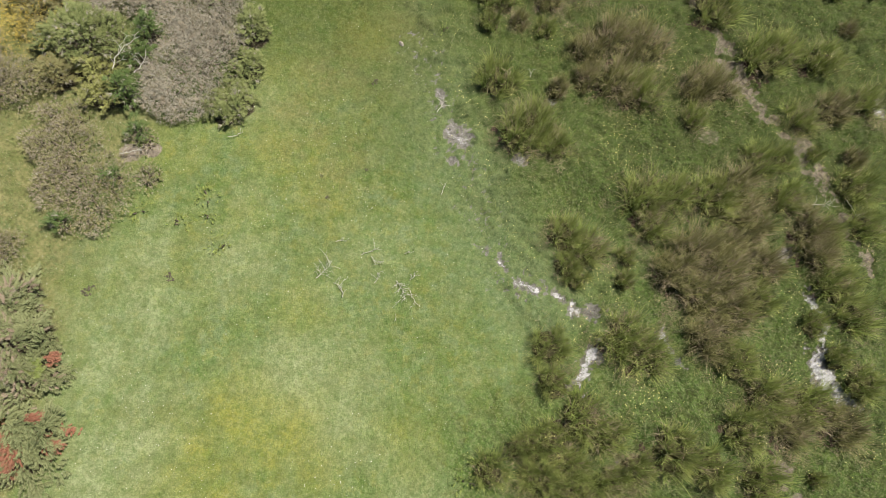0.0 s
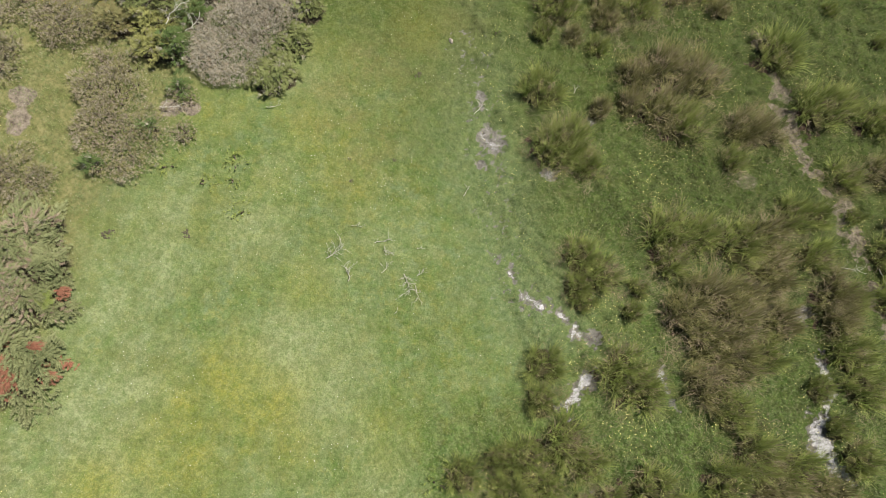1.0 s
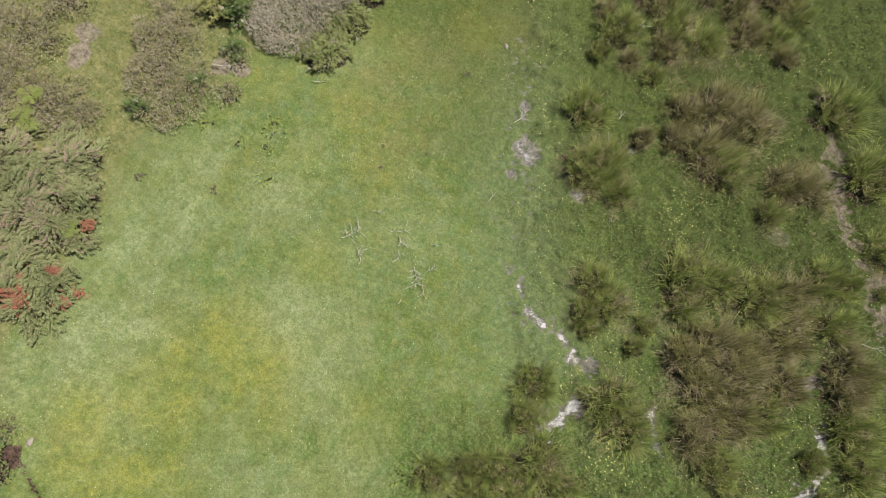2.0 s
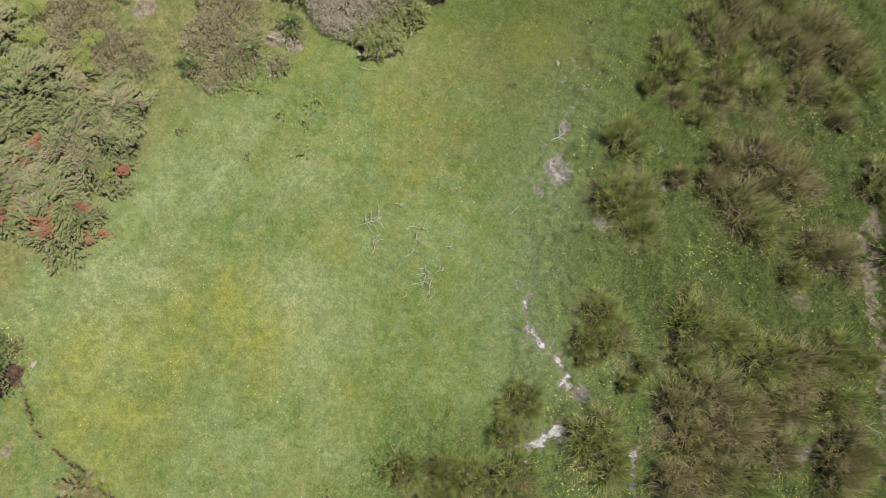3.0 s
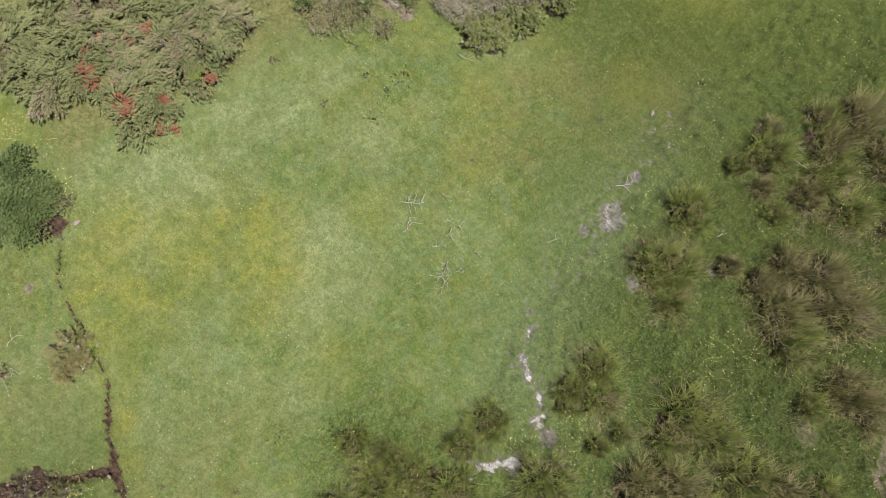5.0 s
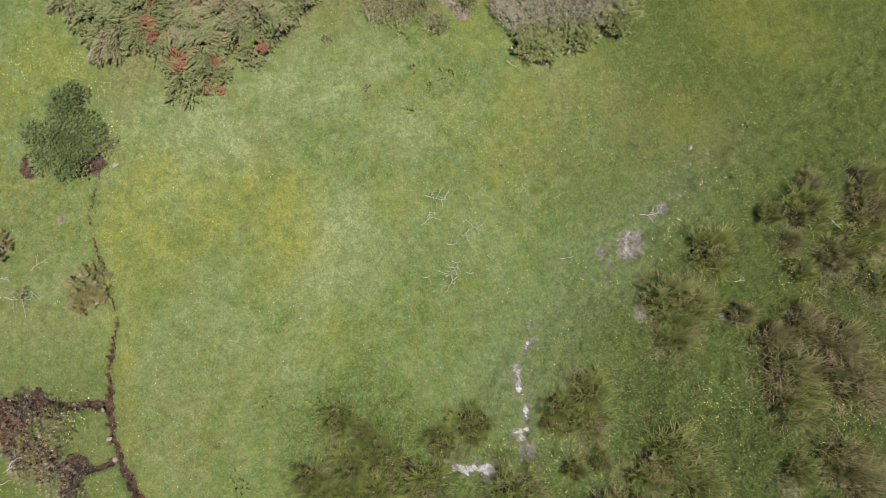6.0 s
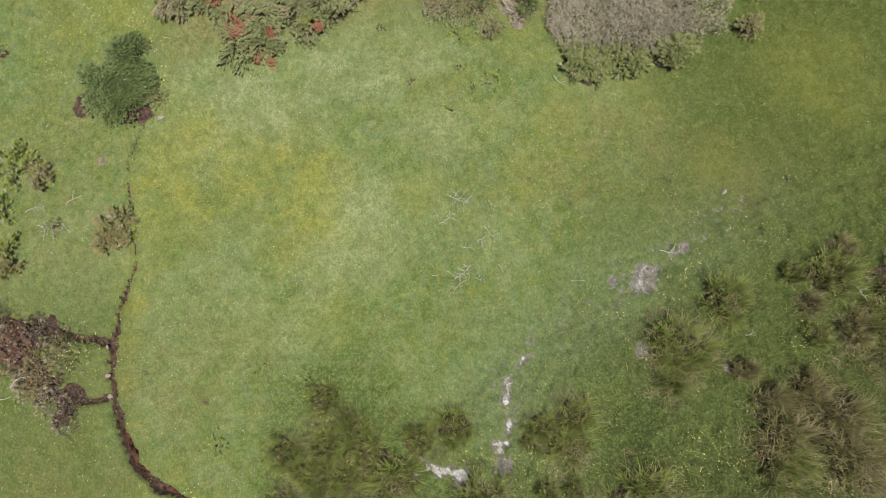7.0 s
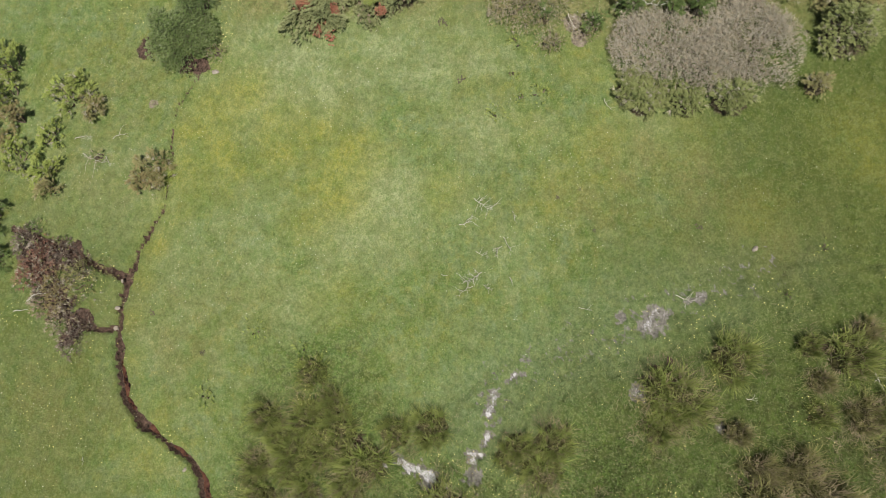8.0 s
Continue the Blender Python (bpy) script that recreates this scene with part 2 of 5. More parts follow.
def lush_at(x, y):
    """How dark and rank the bog grass grows: slowly more, away from the edge."""
    return smooth(-0.5, 4.3, 1.6 * smooth(2.4, 0.8, y) + x - np.interp(y, EDGE_Y, EDGE_X) + (fbm(x, y, 0.8, 4) - 0.5) * 2.4)


def seep_at(x, y):
    d = line_distance(x, y, SEEP)[0] + (fbm(x, y, 1.5, 6) - 0.5) * 1.0
    return smooth(1.6, 0.3, d) * 0.75


def dull_at(x, y):
    n = fbm(x, y, 0.7, 8) - 0.5
    d, _ = line_distance(x, y, DITCH)
    # olive turf; its far part also darkened for lying outside the backscatter hot spot
    return np.maximum(smooth(4.5, 9.0, y + 0.25 * x + n * 3) * 0.9, 0.4 * smooth(-2.6, -3.8, y + n * 2) * smooth(-3.0, -0.5, x))


def mud_at(x, y):
    wob, fine = fbm(x, y, 5.0, 21) - 0.5, fbm(x, y, 17.0, 24, 3) - 0.5
    mud, sky_glint = np.zeros(np.shape(x)), np.zeros(np.shape(x))
    for pts, w, k in TRICKLES:
        d = line_distance(x, y, pts)[0] / (0.8 * w) + (fbm(x, y, 4.4, 27) - 0.48) * 5.5 + wob * 2.0 + fine * 3.0
        mud, sky_glint = np.maximum(mud, 0.8 * smooth(1.1, 0.5, d)), np.maximum(sky_glint, k * smooth(0.75, -0.1, d))
    for bx, by, r, k in POOLS:
        d = np.hypot(x - bx, y - by) / r + wob * 1.8 + fine * 1.5
        mud, sky_glint = np.maximum(mud, smooth(1.1, 0.7, d)), np.maximum(sky_glint, k * smooth(0.75, 0.2, d))
    d = line_distance(x, y, SEEP)[0] / 0.5 + wob * 1.5
    mud = np.maximum(mud, 0.6 * smooth(1.3, 0.4, d) * smooth(0.07, 0.16, fine))
    low = bog_at(x, y) * smooth(0.1, 0.16, fbm(x, y, 2.1, 26) - 0.5) * smooth(0.0, 0.1, fine + 0.03)
    return np.maximum(mud, 0.12 * low), np.clip(sky_glint, 0, 1)


def ditch_at(x, y):
    """Depth profile of the ditch, 0 to 1."""
    wob = (fbm(x, y, 3.0, 31) - 0.5) * 0.13 + (fbm(x, y, 9.0, 32, 3) - 0.5) * 0.09
    d, w = line_distance(x, y, DITCH, DITCH_W)
    deep = smooth(1.25, 0.55, (d + wob * 0.8) / (w * (0.3 + 1.15 * fbm(x, y, 2.2, 33, 2)) + 0.002))
    for pts, w in ((BRANCH_A, 0.08), (BRANCH_B, 0.065)):
        d, _ = line_distance(x, y, pts)
        deep = np.maximum(deep, 0.7 * smooth(1.3, 0.5, (d + wob) / w))
    return deep


def peat_at(x, y):
    wob = (fbm(x, y, 2.2, 41) - 0.5) * 1.0 + (fbm(x, y, 8.0, 42, 3) - 0.5) * 1.0
    total = np.zeros(np.shape(x))
    for bx, by, r in ((-0.5, -5.35, 0.5), (-0.75, -5.75, 0.35), (-0.65, -4.75, 0.34), (0.1, -5.0, 0.4), (0.62, -4.45, 0.27), (0.9, -4.6, 0.2)):
        total = np.maximum(total, smooth(1.25, 0.6, np.hypot(x - bx, y - by) / r + wob * 1.3))
    return 0.9 * total


def track_at(x, y):
    wob = (fbm(x, y, 2.2, 61) - 0.5) * 0.6 + (fbm(x, y, 9.0, 62, 3) - 0.5) * 0.35
    d, _ = line_distance(x, y, TRACK)
    e, _ = line_distance(x, y, TRACK_B)
    return np.maximum(smooth(0.26, 0.1, d + wob), smooth(0.2, 0.08, e + wob)) * (0.25 + 0.75 * smooth(0.42, 0.58, fbm(x, y, 6.0, 63)))


def heath_at(x, y):
    return smooth(-5.6, -6.6, x + (fbm(x, y, 0.9, 71) - 0.5) * 1.6) * smooth(-2.6, -1.6, y + (fbm(x, y, 0.9, 72) - 0.5))


def height(x, y):
    bog = bog_at(x, y)
    h = (fbm(x, y, 0.35, 81) - 0.5) * 0.12 + (fbm(x, y, 3.0, 82) - 0.5) * (0.02 + 0.1 * bog) + (fbm(x, y, 1.1, 83) - 0.5) * 0.2 * bog + (fbm(x, y, 6.5, 84, 2) - 0.5) * 0.11 * bog
    mud, _ = mud_at(x, y)
    return h - 0.05 * mud - 0.24 * ditch_at(x, y) - 0.07 * peat_at(x, y) - 0.05 * track_at(x, y)


def soft_blobs(x, y, rows):
    """Wide patches that fade out slowly."""
    wob, total = (fbm(x, y, 0.9, 59) - 0.5) * 1.2, np.zeros(np.shape(x))
    for bx, by, r, k in rows:
        total = np.maximum(total, 0.85 * k * smooth(1.9, 0.1, np.hypot(x - bx, y - by) / r + wob))
    return total


def moss_at(x, y):
    return soft_blobs(x, y, MOSS) * (0.45 + 0.55 * smooth(0.3, 0.7, fbm(x, y, 2.0, 52)))


def pale_at(x, y):
    return soft_blobs(x, y, PALE) * (0.6 + 0.4 * smooth(0.35, 0.65, fbm(x, y, 2.2, 57)))


def rusty_at(x, y):
    return soft_blobs(x, y, RUSTY) * (0.25 + 0.6 * smooth(0.35, 0.65, fbm(x, y, 3.0, 54)))


# the stretch of land in sight, as a convex outline
LAND = [(10.0, 12.6), (2.0, 15.2), (-4.0, 13.4), (-6.9, 11.5), (-9.6, 8.0), (-10.9, 1.0), (-8.9, -5.0), (-6.6, -8.0), (4.3, -5.9), (9.1, 0.4)]


def in_land(x, y):
    ok = np.ones(np.shape(x), bool)
    for k in range(len(LAND)):
        (ax, ay), (bx, by) = LAND[k], LAND[(k + 1) % len(LAND)]
        ok &= (bx - ax) * (y - ay) - (by - ay) * (x - ax) > 0
    return ok


# all of these on one fine grid, for the ground sheet and for what grows on it
STEP = 0.052
GRID_X, GRID_Y = np.arange(-11.2, 10.4, STEP), np.arange(-8.3, 15.5, STEP)
FIELD = {}


def ground_layers(x, y):
    mud, sky_glint = mud_at(x, y)
    ditch, soil, rush_shade = ditch_at(x, y), blobs(x, y, SOIL, 1.2, 55), blobs(x, y, RUSH_SHADE, 1.6, 58) * bog_at(x, y) * smooth(0.34, 0.5, fbm(x, y, 7.0, 53))
    return dict(lush=lush_at(x, y), seep=seep_at(x, y), dull=dull_at(x, y), mud=mud, sky_glint=sky_glint, bare=np.maximum(blobs(x, y, BARE, 0.6), track_at(x, y)),
                peat_and_shade=np.maximum(np.maximum(smooth(0.05, 0.4, ditch), peat_at(x, y)), np.maximum(soil, 0.7 * rush_shade)), rush_shade=rush_shade, gap=1 - tuft_at(x, y), shrub_shade=blobs(x, y, SHRUB_SHADE, 0.3, 56), pale=pale_at(x, y), heath=heath_at(x, y), moss=moss_at(x, y), rusty=rusty_at(x, y))


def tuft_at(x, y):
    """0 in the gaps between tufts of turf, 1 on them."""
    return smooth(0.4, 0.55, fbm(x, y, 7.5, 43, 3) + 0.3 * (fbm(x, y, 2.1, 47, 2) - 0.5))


def rank_at(x, y):
    """Where rushes and their dead litter thicken the growth."""
    return blobs(x, y, [(a, b, 1.75 * n, 1.0) for a, b, n in BROWN_RUSH + MIXED_RUSH] + [(a, b, 1.4 * n, 0.7) for a, b, n in GREEN_RUSH] + [(2.6, 0.3, 0.9, 0.9), (3.3, -0.1, 0.8, 0.9), (3.1, 0.9, 0.9, 0.9), (2.2, 0.1, 0.7, 0.8)], 0.7, 39)


def fill_fields():
    x, y = np.meshgrid(GRID_X, GRID_Y)
    FIELD.update(ground_layers(x, y), bog=bog_at(x, y), rank=rank_at(x, y), height=height(x, y))
    FIELD["open"] = (1 - 0.92 * FIELD["mud"]) * (1 - np.where(FIELD["rush_shade"] > 0.05, 0.75 * FIELD["rush_shade"], smooth(0.25, 0.7, FIELD["peat_and_shade"]))) * (1 - 0.85 * FIELD["bare"]) * (1 - 0.9 * FIELD["shrub_shade"])


def at(name, x, y):
    f, u, v = FIELD[name], (x - GRID_X[0]) / STEP, (y - GRID_Y[0]) / STEP
    i, j = np.clip(u.astype(int), 0, len(GRID_X) - 2), np.clip(v.astype(int), 0, len(GRID_Y) - 2)
    u, v = u - i, v - j
    return (f[j, i] * (1 - u) + f[j, i + 1] * u) * (1 - v) + (f[j + 1, i] * (1 - u) + f[j + 1, i + 1] * u) * v


# ---------------------------------------------------------------- materials
def nodes_of(name):
    m = bpy.data.materials.new(name)
    m.use_nodes = True
    bsdf = m.node_tree.nodes["Principled BSDF"]
    bsdf.inputs["Specular IOR Level"].default_value = 0.1
    return m, m.node_tree, bsdf


def put(tree, kind, **values):
    n = tree.nodes.new("ShaderNode" + kind)
    for k, v in values.items():
        n.inputs[k].default_value = v
    return n


def attr(tree, name):
    n = tree.nodes.new("ShaderNodeAttribute")
    n.attribute_name = name
    return n.outputs["Fac"]


def noise_of(tree, scale, detail=4.0, rough=0.6, lo=0.35, hi=0.65):
    at = tree.nodes.new("ShaderNodeTexCoord")
    n = put(tree, "TexNoise", Scale=scale, Detail=detail, Roughness=rough)
    tree.links.new(at.outputs["Object"], n.inputs["Vector"])
    r = put(tree, "MapRange")
    r.inputs["From Min"].default_value, r.inputs["From Max"].default_value = lo, hi
    tree.links.new(n.outputs["Fac"], r.inputs["Value"])
    return r.outputs[0]


def mix(tree, fac, a, b):
    n = tree.nodes.new("ShaderNodeMix")
    n.data_type = "RGBA"
    for sock, v in ((n.inputs["Factor"], fac), (n.inputs["A"], a), (n.inputs["B"], b)):
        if isinstance(v, (int, float)):
            sock.default_value = v
        elif isinstance(v, tuple):
            sock.default_value = (*v, 1.0)
        else:
            tree.links.new(v, sock)
    return n.outputs["Result"]


def crisp(tree, mask, scale, spread=0.9):
    """A mask with a ragged edge."""
    at = tree.nodes.new("ShaderNodeTexCoord")
    n = put(tree, "TexNoise", Scale=scale, Detail=5.0, Roughness=0.7)
    tree.links.new(at.outputs["Object"], n.inputs["Vector"])
    a = put(tree, "Math")
    a.operation = "MULTIPLY_ADD"
    tree.links.new(n.outputs["Fac"], a.inputs[0])
    a.inputs[1].default_value = spread
    tree.links.new(mask, a.inputs[2])
    r = put(tree, "MapRange")
    r.inputs["From Min"].default_value, r.inputs["From Max"].default_value = 0.5 * spread + 0.38, 0.5 * spread + 0.62
    tree.links.new(a.outputs[0], r.inputs["Value"])
    return r.outputs[0]


def times(tree, a, b):
    n = tree.nodes.new("ShaderNodeMath")
    n.operation = "MULTIPLY"
    for sock, v in zip(n.inputs, (a, b)):
        if isinstance(v, (int, float)):
            sock.default_value = v
        else:
            tree.links.new(v, sock)
    return n.outputs[0]


def thin_leaf(tree, bsdf, colour, through_amount):
    """Light that passes through a blade or leaf."""
    glow = tree.nodes.new("ShaderNodeBsdfTranslucent")
    tree.links.new(colour, glow.inputs["Color"])
    blend = tree.nodes.new("ShaderNodeMixShader")
    blend.inputs[0].default_value = through_amount
    tree.links.new(bsdf.outputs[0], blend.inputs[1])
    tree.links.new(glow.outputs[0], blend.inputs[2])
    tree.links.new(blend.outputs[0], tree.nodes["Material Output"].inputs["Surface"])


def leafy(name, low, high, tip, rough=0.6, through_amount=0.25, tip_amount=0.8, scale=2.0):
    m, tree, bsdf = nodes_of(name)
    c = mix(tree, attr(tree, "rnd"), low, high)
    c = mix(tree, times(tree, noise_of(tree, scale), 0.5), c, tip)
    c = mix(tree, times(tree, attr(tree, "along"), tip_amount), c, tip)
    tree.links.new(c, bsdf.inputs["Base Color"])
    bsdf.inputs["Roughness"].default_value = rough
    thin_leaf(tree, bsdf, c, through_amount)
    return m


def plain(name, a, b, scale, rough=0.85, bump=0.4):
    m, tree, bsdf = nodes_of(name)
    n = noise_of(tree, scale, 6.0, 0.7)
    c = mix(tree, n, a, b)
    c = mix(tree, times(tree, noise_of(tree, scale * 9, 4.0, 0.7), 0.35), c, tuple(v * 0.5 for v in a))
    tree.links.new(c, bsdf.inputs["Base Color"])
    bsdf.inputs["Roughness"].default_value = rough
    b = put(tree, "Bump", Strength=bump, Distance=0.01)
    tree.links.new(n, b.inputs["Height"])
    tree.links.new(b.outputs[0], bsdf.inputs["Normal"])
    return m


GREEN_A, GREEN_B = (0.11, 0.17, 0.034), (0.168, 0.238, 0.085)
LUSH_A, LUSH_B = (0.058, 0.145, 0.018), (0.145, 0.265, 0.042)


def rank_growth(tree, base, gain):
    """A share that rises where the bog grass grows rank and uneven."""
    n = put(tree, "Math")
    n.operation = "MULTIPLY_ADD"
    tree.links.new(attr(tree, "lush"), n.inputs[0])
    n.inputs[1].default_value, n.inputs[2].default_value = gain, base
    return n.outputs[0]


def sward_colour(tree, blade):
    """Colours of the short turf: fresh and dull green, yellow moss, rusty dry grass, lush bog grass."""
    c = mix(tree, noise_of(tree, 0.9, 5.0, 0.6), GREEN_A, GREEN_B)
    c = mix(tree, times(tree, noise_of(tree, 0.55, 4.0, 0.6, 0.47, 0.62), 0.5), c, (0.23, 0.222, 0.056))
    c = mix(tree, times(tree, noise_of(tree, 2.3, 5.0, 0.7, 0.47, 0.6), 0.75), c, (0.185, 0.245, 0.125))
    c = mix(tree, times(tree, noise_of(tree, 4.1, 5.0, 0.75, 0.5, 0.62), 0.65), c, (0.26, 0.255, 0.062))
    c = mix(tree, times(tree, noise_of(tree, 3.3, 6.0, 0.75, 0.5, 0.62), 0.6), c, (0.07, 0.125, 0.026))
    c = mix(tree, times(tree, noise_of(tree, 1.7, 6.0, 0.75, 0.52, 0.63), 0.65), c, (0.28, 0.305, 0.135))
    c = mix(tree, attr(tree, "dull"), c, mix(tree, noise_of(tree, 8.3, 5.0, 0.65), (0.04, 0.074, 0.011), (0.112, 0.145, 0.028)))
    lush = mix(tree, noise_of(tree, 1.9, 5.0, 0.65), LUSH_A, LUSH_B)
    lush = mix(tree, times(tree, noise_of(tree, 1.1, 5.0, 0.7, 0.55, 0.66), 0.6), lush, (0.22, 0.27, 0.045))
    lush = mix(tree, times(tree, noise_of(tree, 5.5, 4.0, 0.7, 0.53, 0.66), 0.6), lush, (0.04, 0.085, 0.015))
    lush = mix(tree, times(tree, noise_of(tree, 13.3, 2.0, 0.5, 0.52, 0.66), 0.6), lush, (0.24, 0.33, 0.085))
    lush = mix(tree, times(tree, noise_of(tree, 3.1, 5.0, 0.7, 0.54, 0.6), 0.45), lush, (0.2, 0.165, 0.07))
    lush = mix(tree, times(tree, noise_of(tree, 6.7, 4.0, 0.65, 0.53, 0.6), 0.7), lush, (0.26, 0.36, 0.085))
    # shadowed gaps in the bog growth, painted as dark blotches
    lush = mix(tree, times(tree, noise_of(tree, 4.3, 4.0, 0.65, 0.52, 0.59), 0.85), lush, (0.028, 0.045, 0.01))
    c = mix(tree, attr(tree, "lush"), c, lush)
    c = mix(tree, attr(tree, "seep"), c, mix(tree, noise_of(tree, 9.0, 5.0, 0.7), (0.08, 0.13, 0.05), (0.22, 0.27, 0.135)))
    c = mix(tree, attr(tree, "pale"), c, mix(tree, noise_of(tree, 10.1, 3.0, 0.6), (0.27, 0.32, 0.15), (0.39, 0.42, 0.22)))
    c = mix(tree, attr(tree, "moss"), c, mix(tree, noise_of(tree, 7.7, 3.0, 0.6), (0.23, 0.24, 0.042), (0.335, 0.32, 0.065)))
    c = mix(tree, attr(tree, "rusty"), c, mix(tree, noise_of(tree, 8.9, 3.0, 0.6), (0.185, 0.165, 0.06), (0.27, 0.22, 0.095)))
    c = mix(tree, times(tree, noise_of(tree, 2.9, 6.0, 0.7, 0.49, 0.62), 0.42), c, (0.095, 0.17, 0.034))
    c = mix(tree, times(tree, noise_of(tree, 4.7, 6.0, 0.75, 0.5, 0.62), 0.38), c, (0.29, 0.33, 0.11))
    c = mix(tree, times(tree, noise_of(tree, 12.7, 2.0, 0.5, 0.47, 0.62), rank_growth(tree, 0.3, 0.25)), c, (0.07, 0.118, 0.024))
    c = mix(tree, times(tree, noise_of(tree, 21.0, 2.0, 0.5, 0.5, 0.66), rank_growth(tree, 0.24, 0.4)), c, (0.36, 0.39, 0.19))
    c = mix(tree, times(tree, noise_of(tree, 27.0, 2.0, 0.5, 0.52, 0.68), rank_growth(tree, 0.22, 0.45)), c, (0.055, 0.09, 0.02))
    if blade:
        c = mix(tree, times(tree, attr(tree, "rnd"), rank_growth(tree, 0.24, 0.16)), c, (0.33, 0.39, 0.165))
        c = mix(tree, attr(tree, "straw"), c, (0.42, 0.37, 0.22))
    else:
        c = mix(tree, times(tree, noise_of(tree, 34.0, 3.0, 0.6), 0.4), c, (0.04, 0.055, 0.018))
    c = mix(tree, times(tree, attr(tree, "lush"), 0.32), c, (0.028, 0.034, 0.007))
    c = mix(tree, times(tree, attr(tree, "dull"), 0.36), c, (0.055, 0.062, 0.011))
    return mix(tree, 0.16, c, (0.02, 0.025, 0.01))


def facing_up(tree, bsdf, share):
    """Soft turf scatters light about evenly: the shading normal leans to the sky."""
    geo = tree.nodes.new("ShaderNodeNewGeometry")
    add, even = put(tree, "VectorMath"), put(tree, "VectorMath")
    add.operation, even.operation = "ADD", "NORMALIZE"
    tree.links.new(geo.outputs["Normal"], add.inputs[0])
    add.inputs[1].default_value = (0.0, 0.0, share)
    tree.links.new(add.outputs[0], even.inputs[0])
    tree.links.new(even.outputs[0], bsdf.inputs["Normal"])


def make_ground_material():
    m, tree, bsdf = nodes_of("turf_and_peat")
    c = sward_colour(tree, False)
    # shade between the tufts, painted as darker ground in the gaps
    gap_shade = mix(tree, noise_of(tree, 21.0, 5.0, 0.7), (0.05, 0.065, 0.018), (0.12, 0.12, 0.045))
    c = mix(tree, times(tree, attr(tree, "gap"), 0.25), c, gap_shade)
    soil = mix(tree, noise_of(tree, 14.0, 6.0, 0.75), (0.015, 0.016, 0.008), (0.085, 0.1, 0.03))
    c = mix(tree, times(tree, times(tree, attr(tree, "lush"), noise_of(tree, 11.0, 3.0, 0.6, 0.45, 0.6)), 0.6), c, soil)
    heath = mix(tree, noise_of(tree, 5.0, 6.0, 0.75), (0.085, 0.1, 0.03), (0.25, 0.22, 0.1))
    heath = mix(tree, times(tree, noise_of(tree, 16.0, 4.0, 0.7, 0.48, 0.62), 0.6), heath, (0.06, 0.06, 0.022))
    c = mix(tree, times(tree, attr(tree, "heath"), 0.85), c, heath)
    bare = mix(tree, noise_of(tree, 11.0, 6.0, 0.75), (0.085, 0.068, 0.05), (0.28, 0.235, 0.18))
    c = mix(tree, crisp(tree, attr(tree, "bare"), 14.0), c, bare)
    # under-shrub shade, put into the ground colour as dark brown
    shrub_shade = mix(tree, noise_of(tree, 20.0, 6.0, 0.7), (0.03, 0.024, 0.014), (0.09, 0.075, 0.045))
    c = mix(tree, crisp(tree, attr(tree, "shrub_shade"), 9.0), c, shrub_shade)
    # peat and bare soil; the painted shade beside tussocks takes this colour too
    peat_and_shade = mix(tree, noise_of(tree, 13.0, 6.0, 0.75), (0.011, 0.008, 0.006), (0.12, 0.078, 0.058))
    c = mix(tree, crisp(tree, attr(tree, "peat_and_shade"), 16.0, 1.0), c, peat_and_shade)
    wet = mix(tree, noise_of(tree, 16.0, 6.0, 0.75), (0.07, 0.062, 0.05), (0.22, 0.206, 0.18))
    c = mix(tree, crisp(tree, attr(tree, "mud"), 26.0, 1.3), c, wet)
    sky_glint = crisp(tree, attr(tree, "sky_glint"), 38.0, 1.5)
    # sky reflected in the wet mud, painted as a near-white base colour
    c = mix(tree, sky_glint, c, mix(tree, noise_of(tree, 24.0, 4.0, 0.7), (0.27, 0.26, 0.25), (0.6, 0.585, 0.585)))
    tree.links.new(c, bsdf.inputs["Base Color"])
    r = mix(tree, attr(tree, "mud"), (0.9, 0.9, 0.9), (0.35, 0.35, 0.35))
    tree.links.new(r, bsdf.inputs["Roughness"])
    moss = put(tree, "Bump", Distance=0.05)
    tree.links.new(rank_growth(tree, 0.12, 0.75), moss.inputs["Strength"])
    tree.links.new(noise_of(tree, 15.0, 4.0, 0.6, 0.3, 0.7), moss.inputs["Height"])
    b = put(tree, "Bump", Strength=0.5, Distance=0.02)
    tree.links.new(noise_of(tree, 45.0, 6.0, 0.75), b.inputs["Height"])
    tree.links.new(moss.outputs[0], b.inputs["Normal"])
    tree.links.new(b.outputs[0], bsdf.inputs["Normal"])
    return m


def make_grass_material():
    m, tree, bsdf = nodes_of("grass_blades")
    c = sward_colour(tree, True)
    tree.links.new(c, bsdf.inputs["Base Color"])
    bsdf.inputs["Roughness"].default_value = 0.6
    facing_up(tree, bsdf, 1.3)
    return m


def make_water_material():
    m, tree, bsdf = nodes_of("peaty_water")
    c = mix(tree, noise_of(tree, 7.0, 5.0, 0.7), (0.008, 0.004, 0.003), (0.1, 0.045, 0.028))
    tree.links.new(c, bsdf.inputs["Base Color"])
    bsdf.inputs["Roughness"].default_value = 0.12
    bsdf.inputs["Specular IOR Level"].default_value = 0.5
    b = put(tree, "Bump", Strength=0.25, Distance=0.01)
    tree.links.new(noise_of(tree, 20.0, 3.0, 0.6), b.inputs["Height"])
    tree.links.new(b.outputs[0], bsdf.inputs["Normal"])
    return m


M_GROUND, M_GRASS, M_WATER = make_ground_material(), make_grass_material(), make_water_material()
M_RUSH = leafy("rush_green", (0.035, 0.075, 0.013), (0.19, 0.27, 0.055), (0.33, 0.35, 0.11), 0.45)
M_RUSH_DULL = leafy("rush_dull", (0.026, 0.038, 0.011), (0.17, 0.195, 0.055), (0.31, 0.285, 0.12), 0.5)
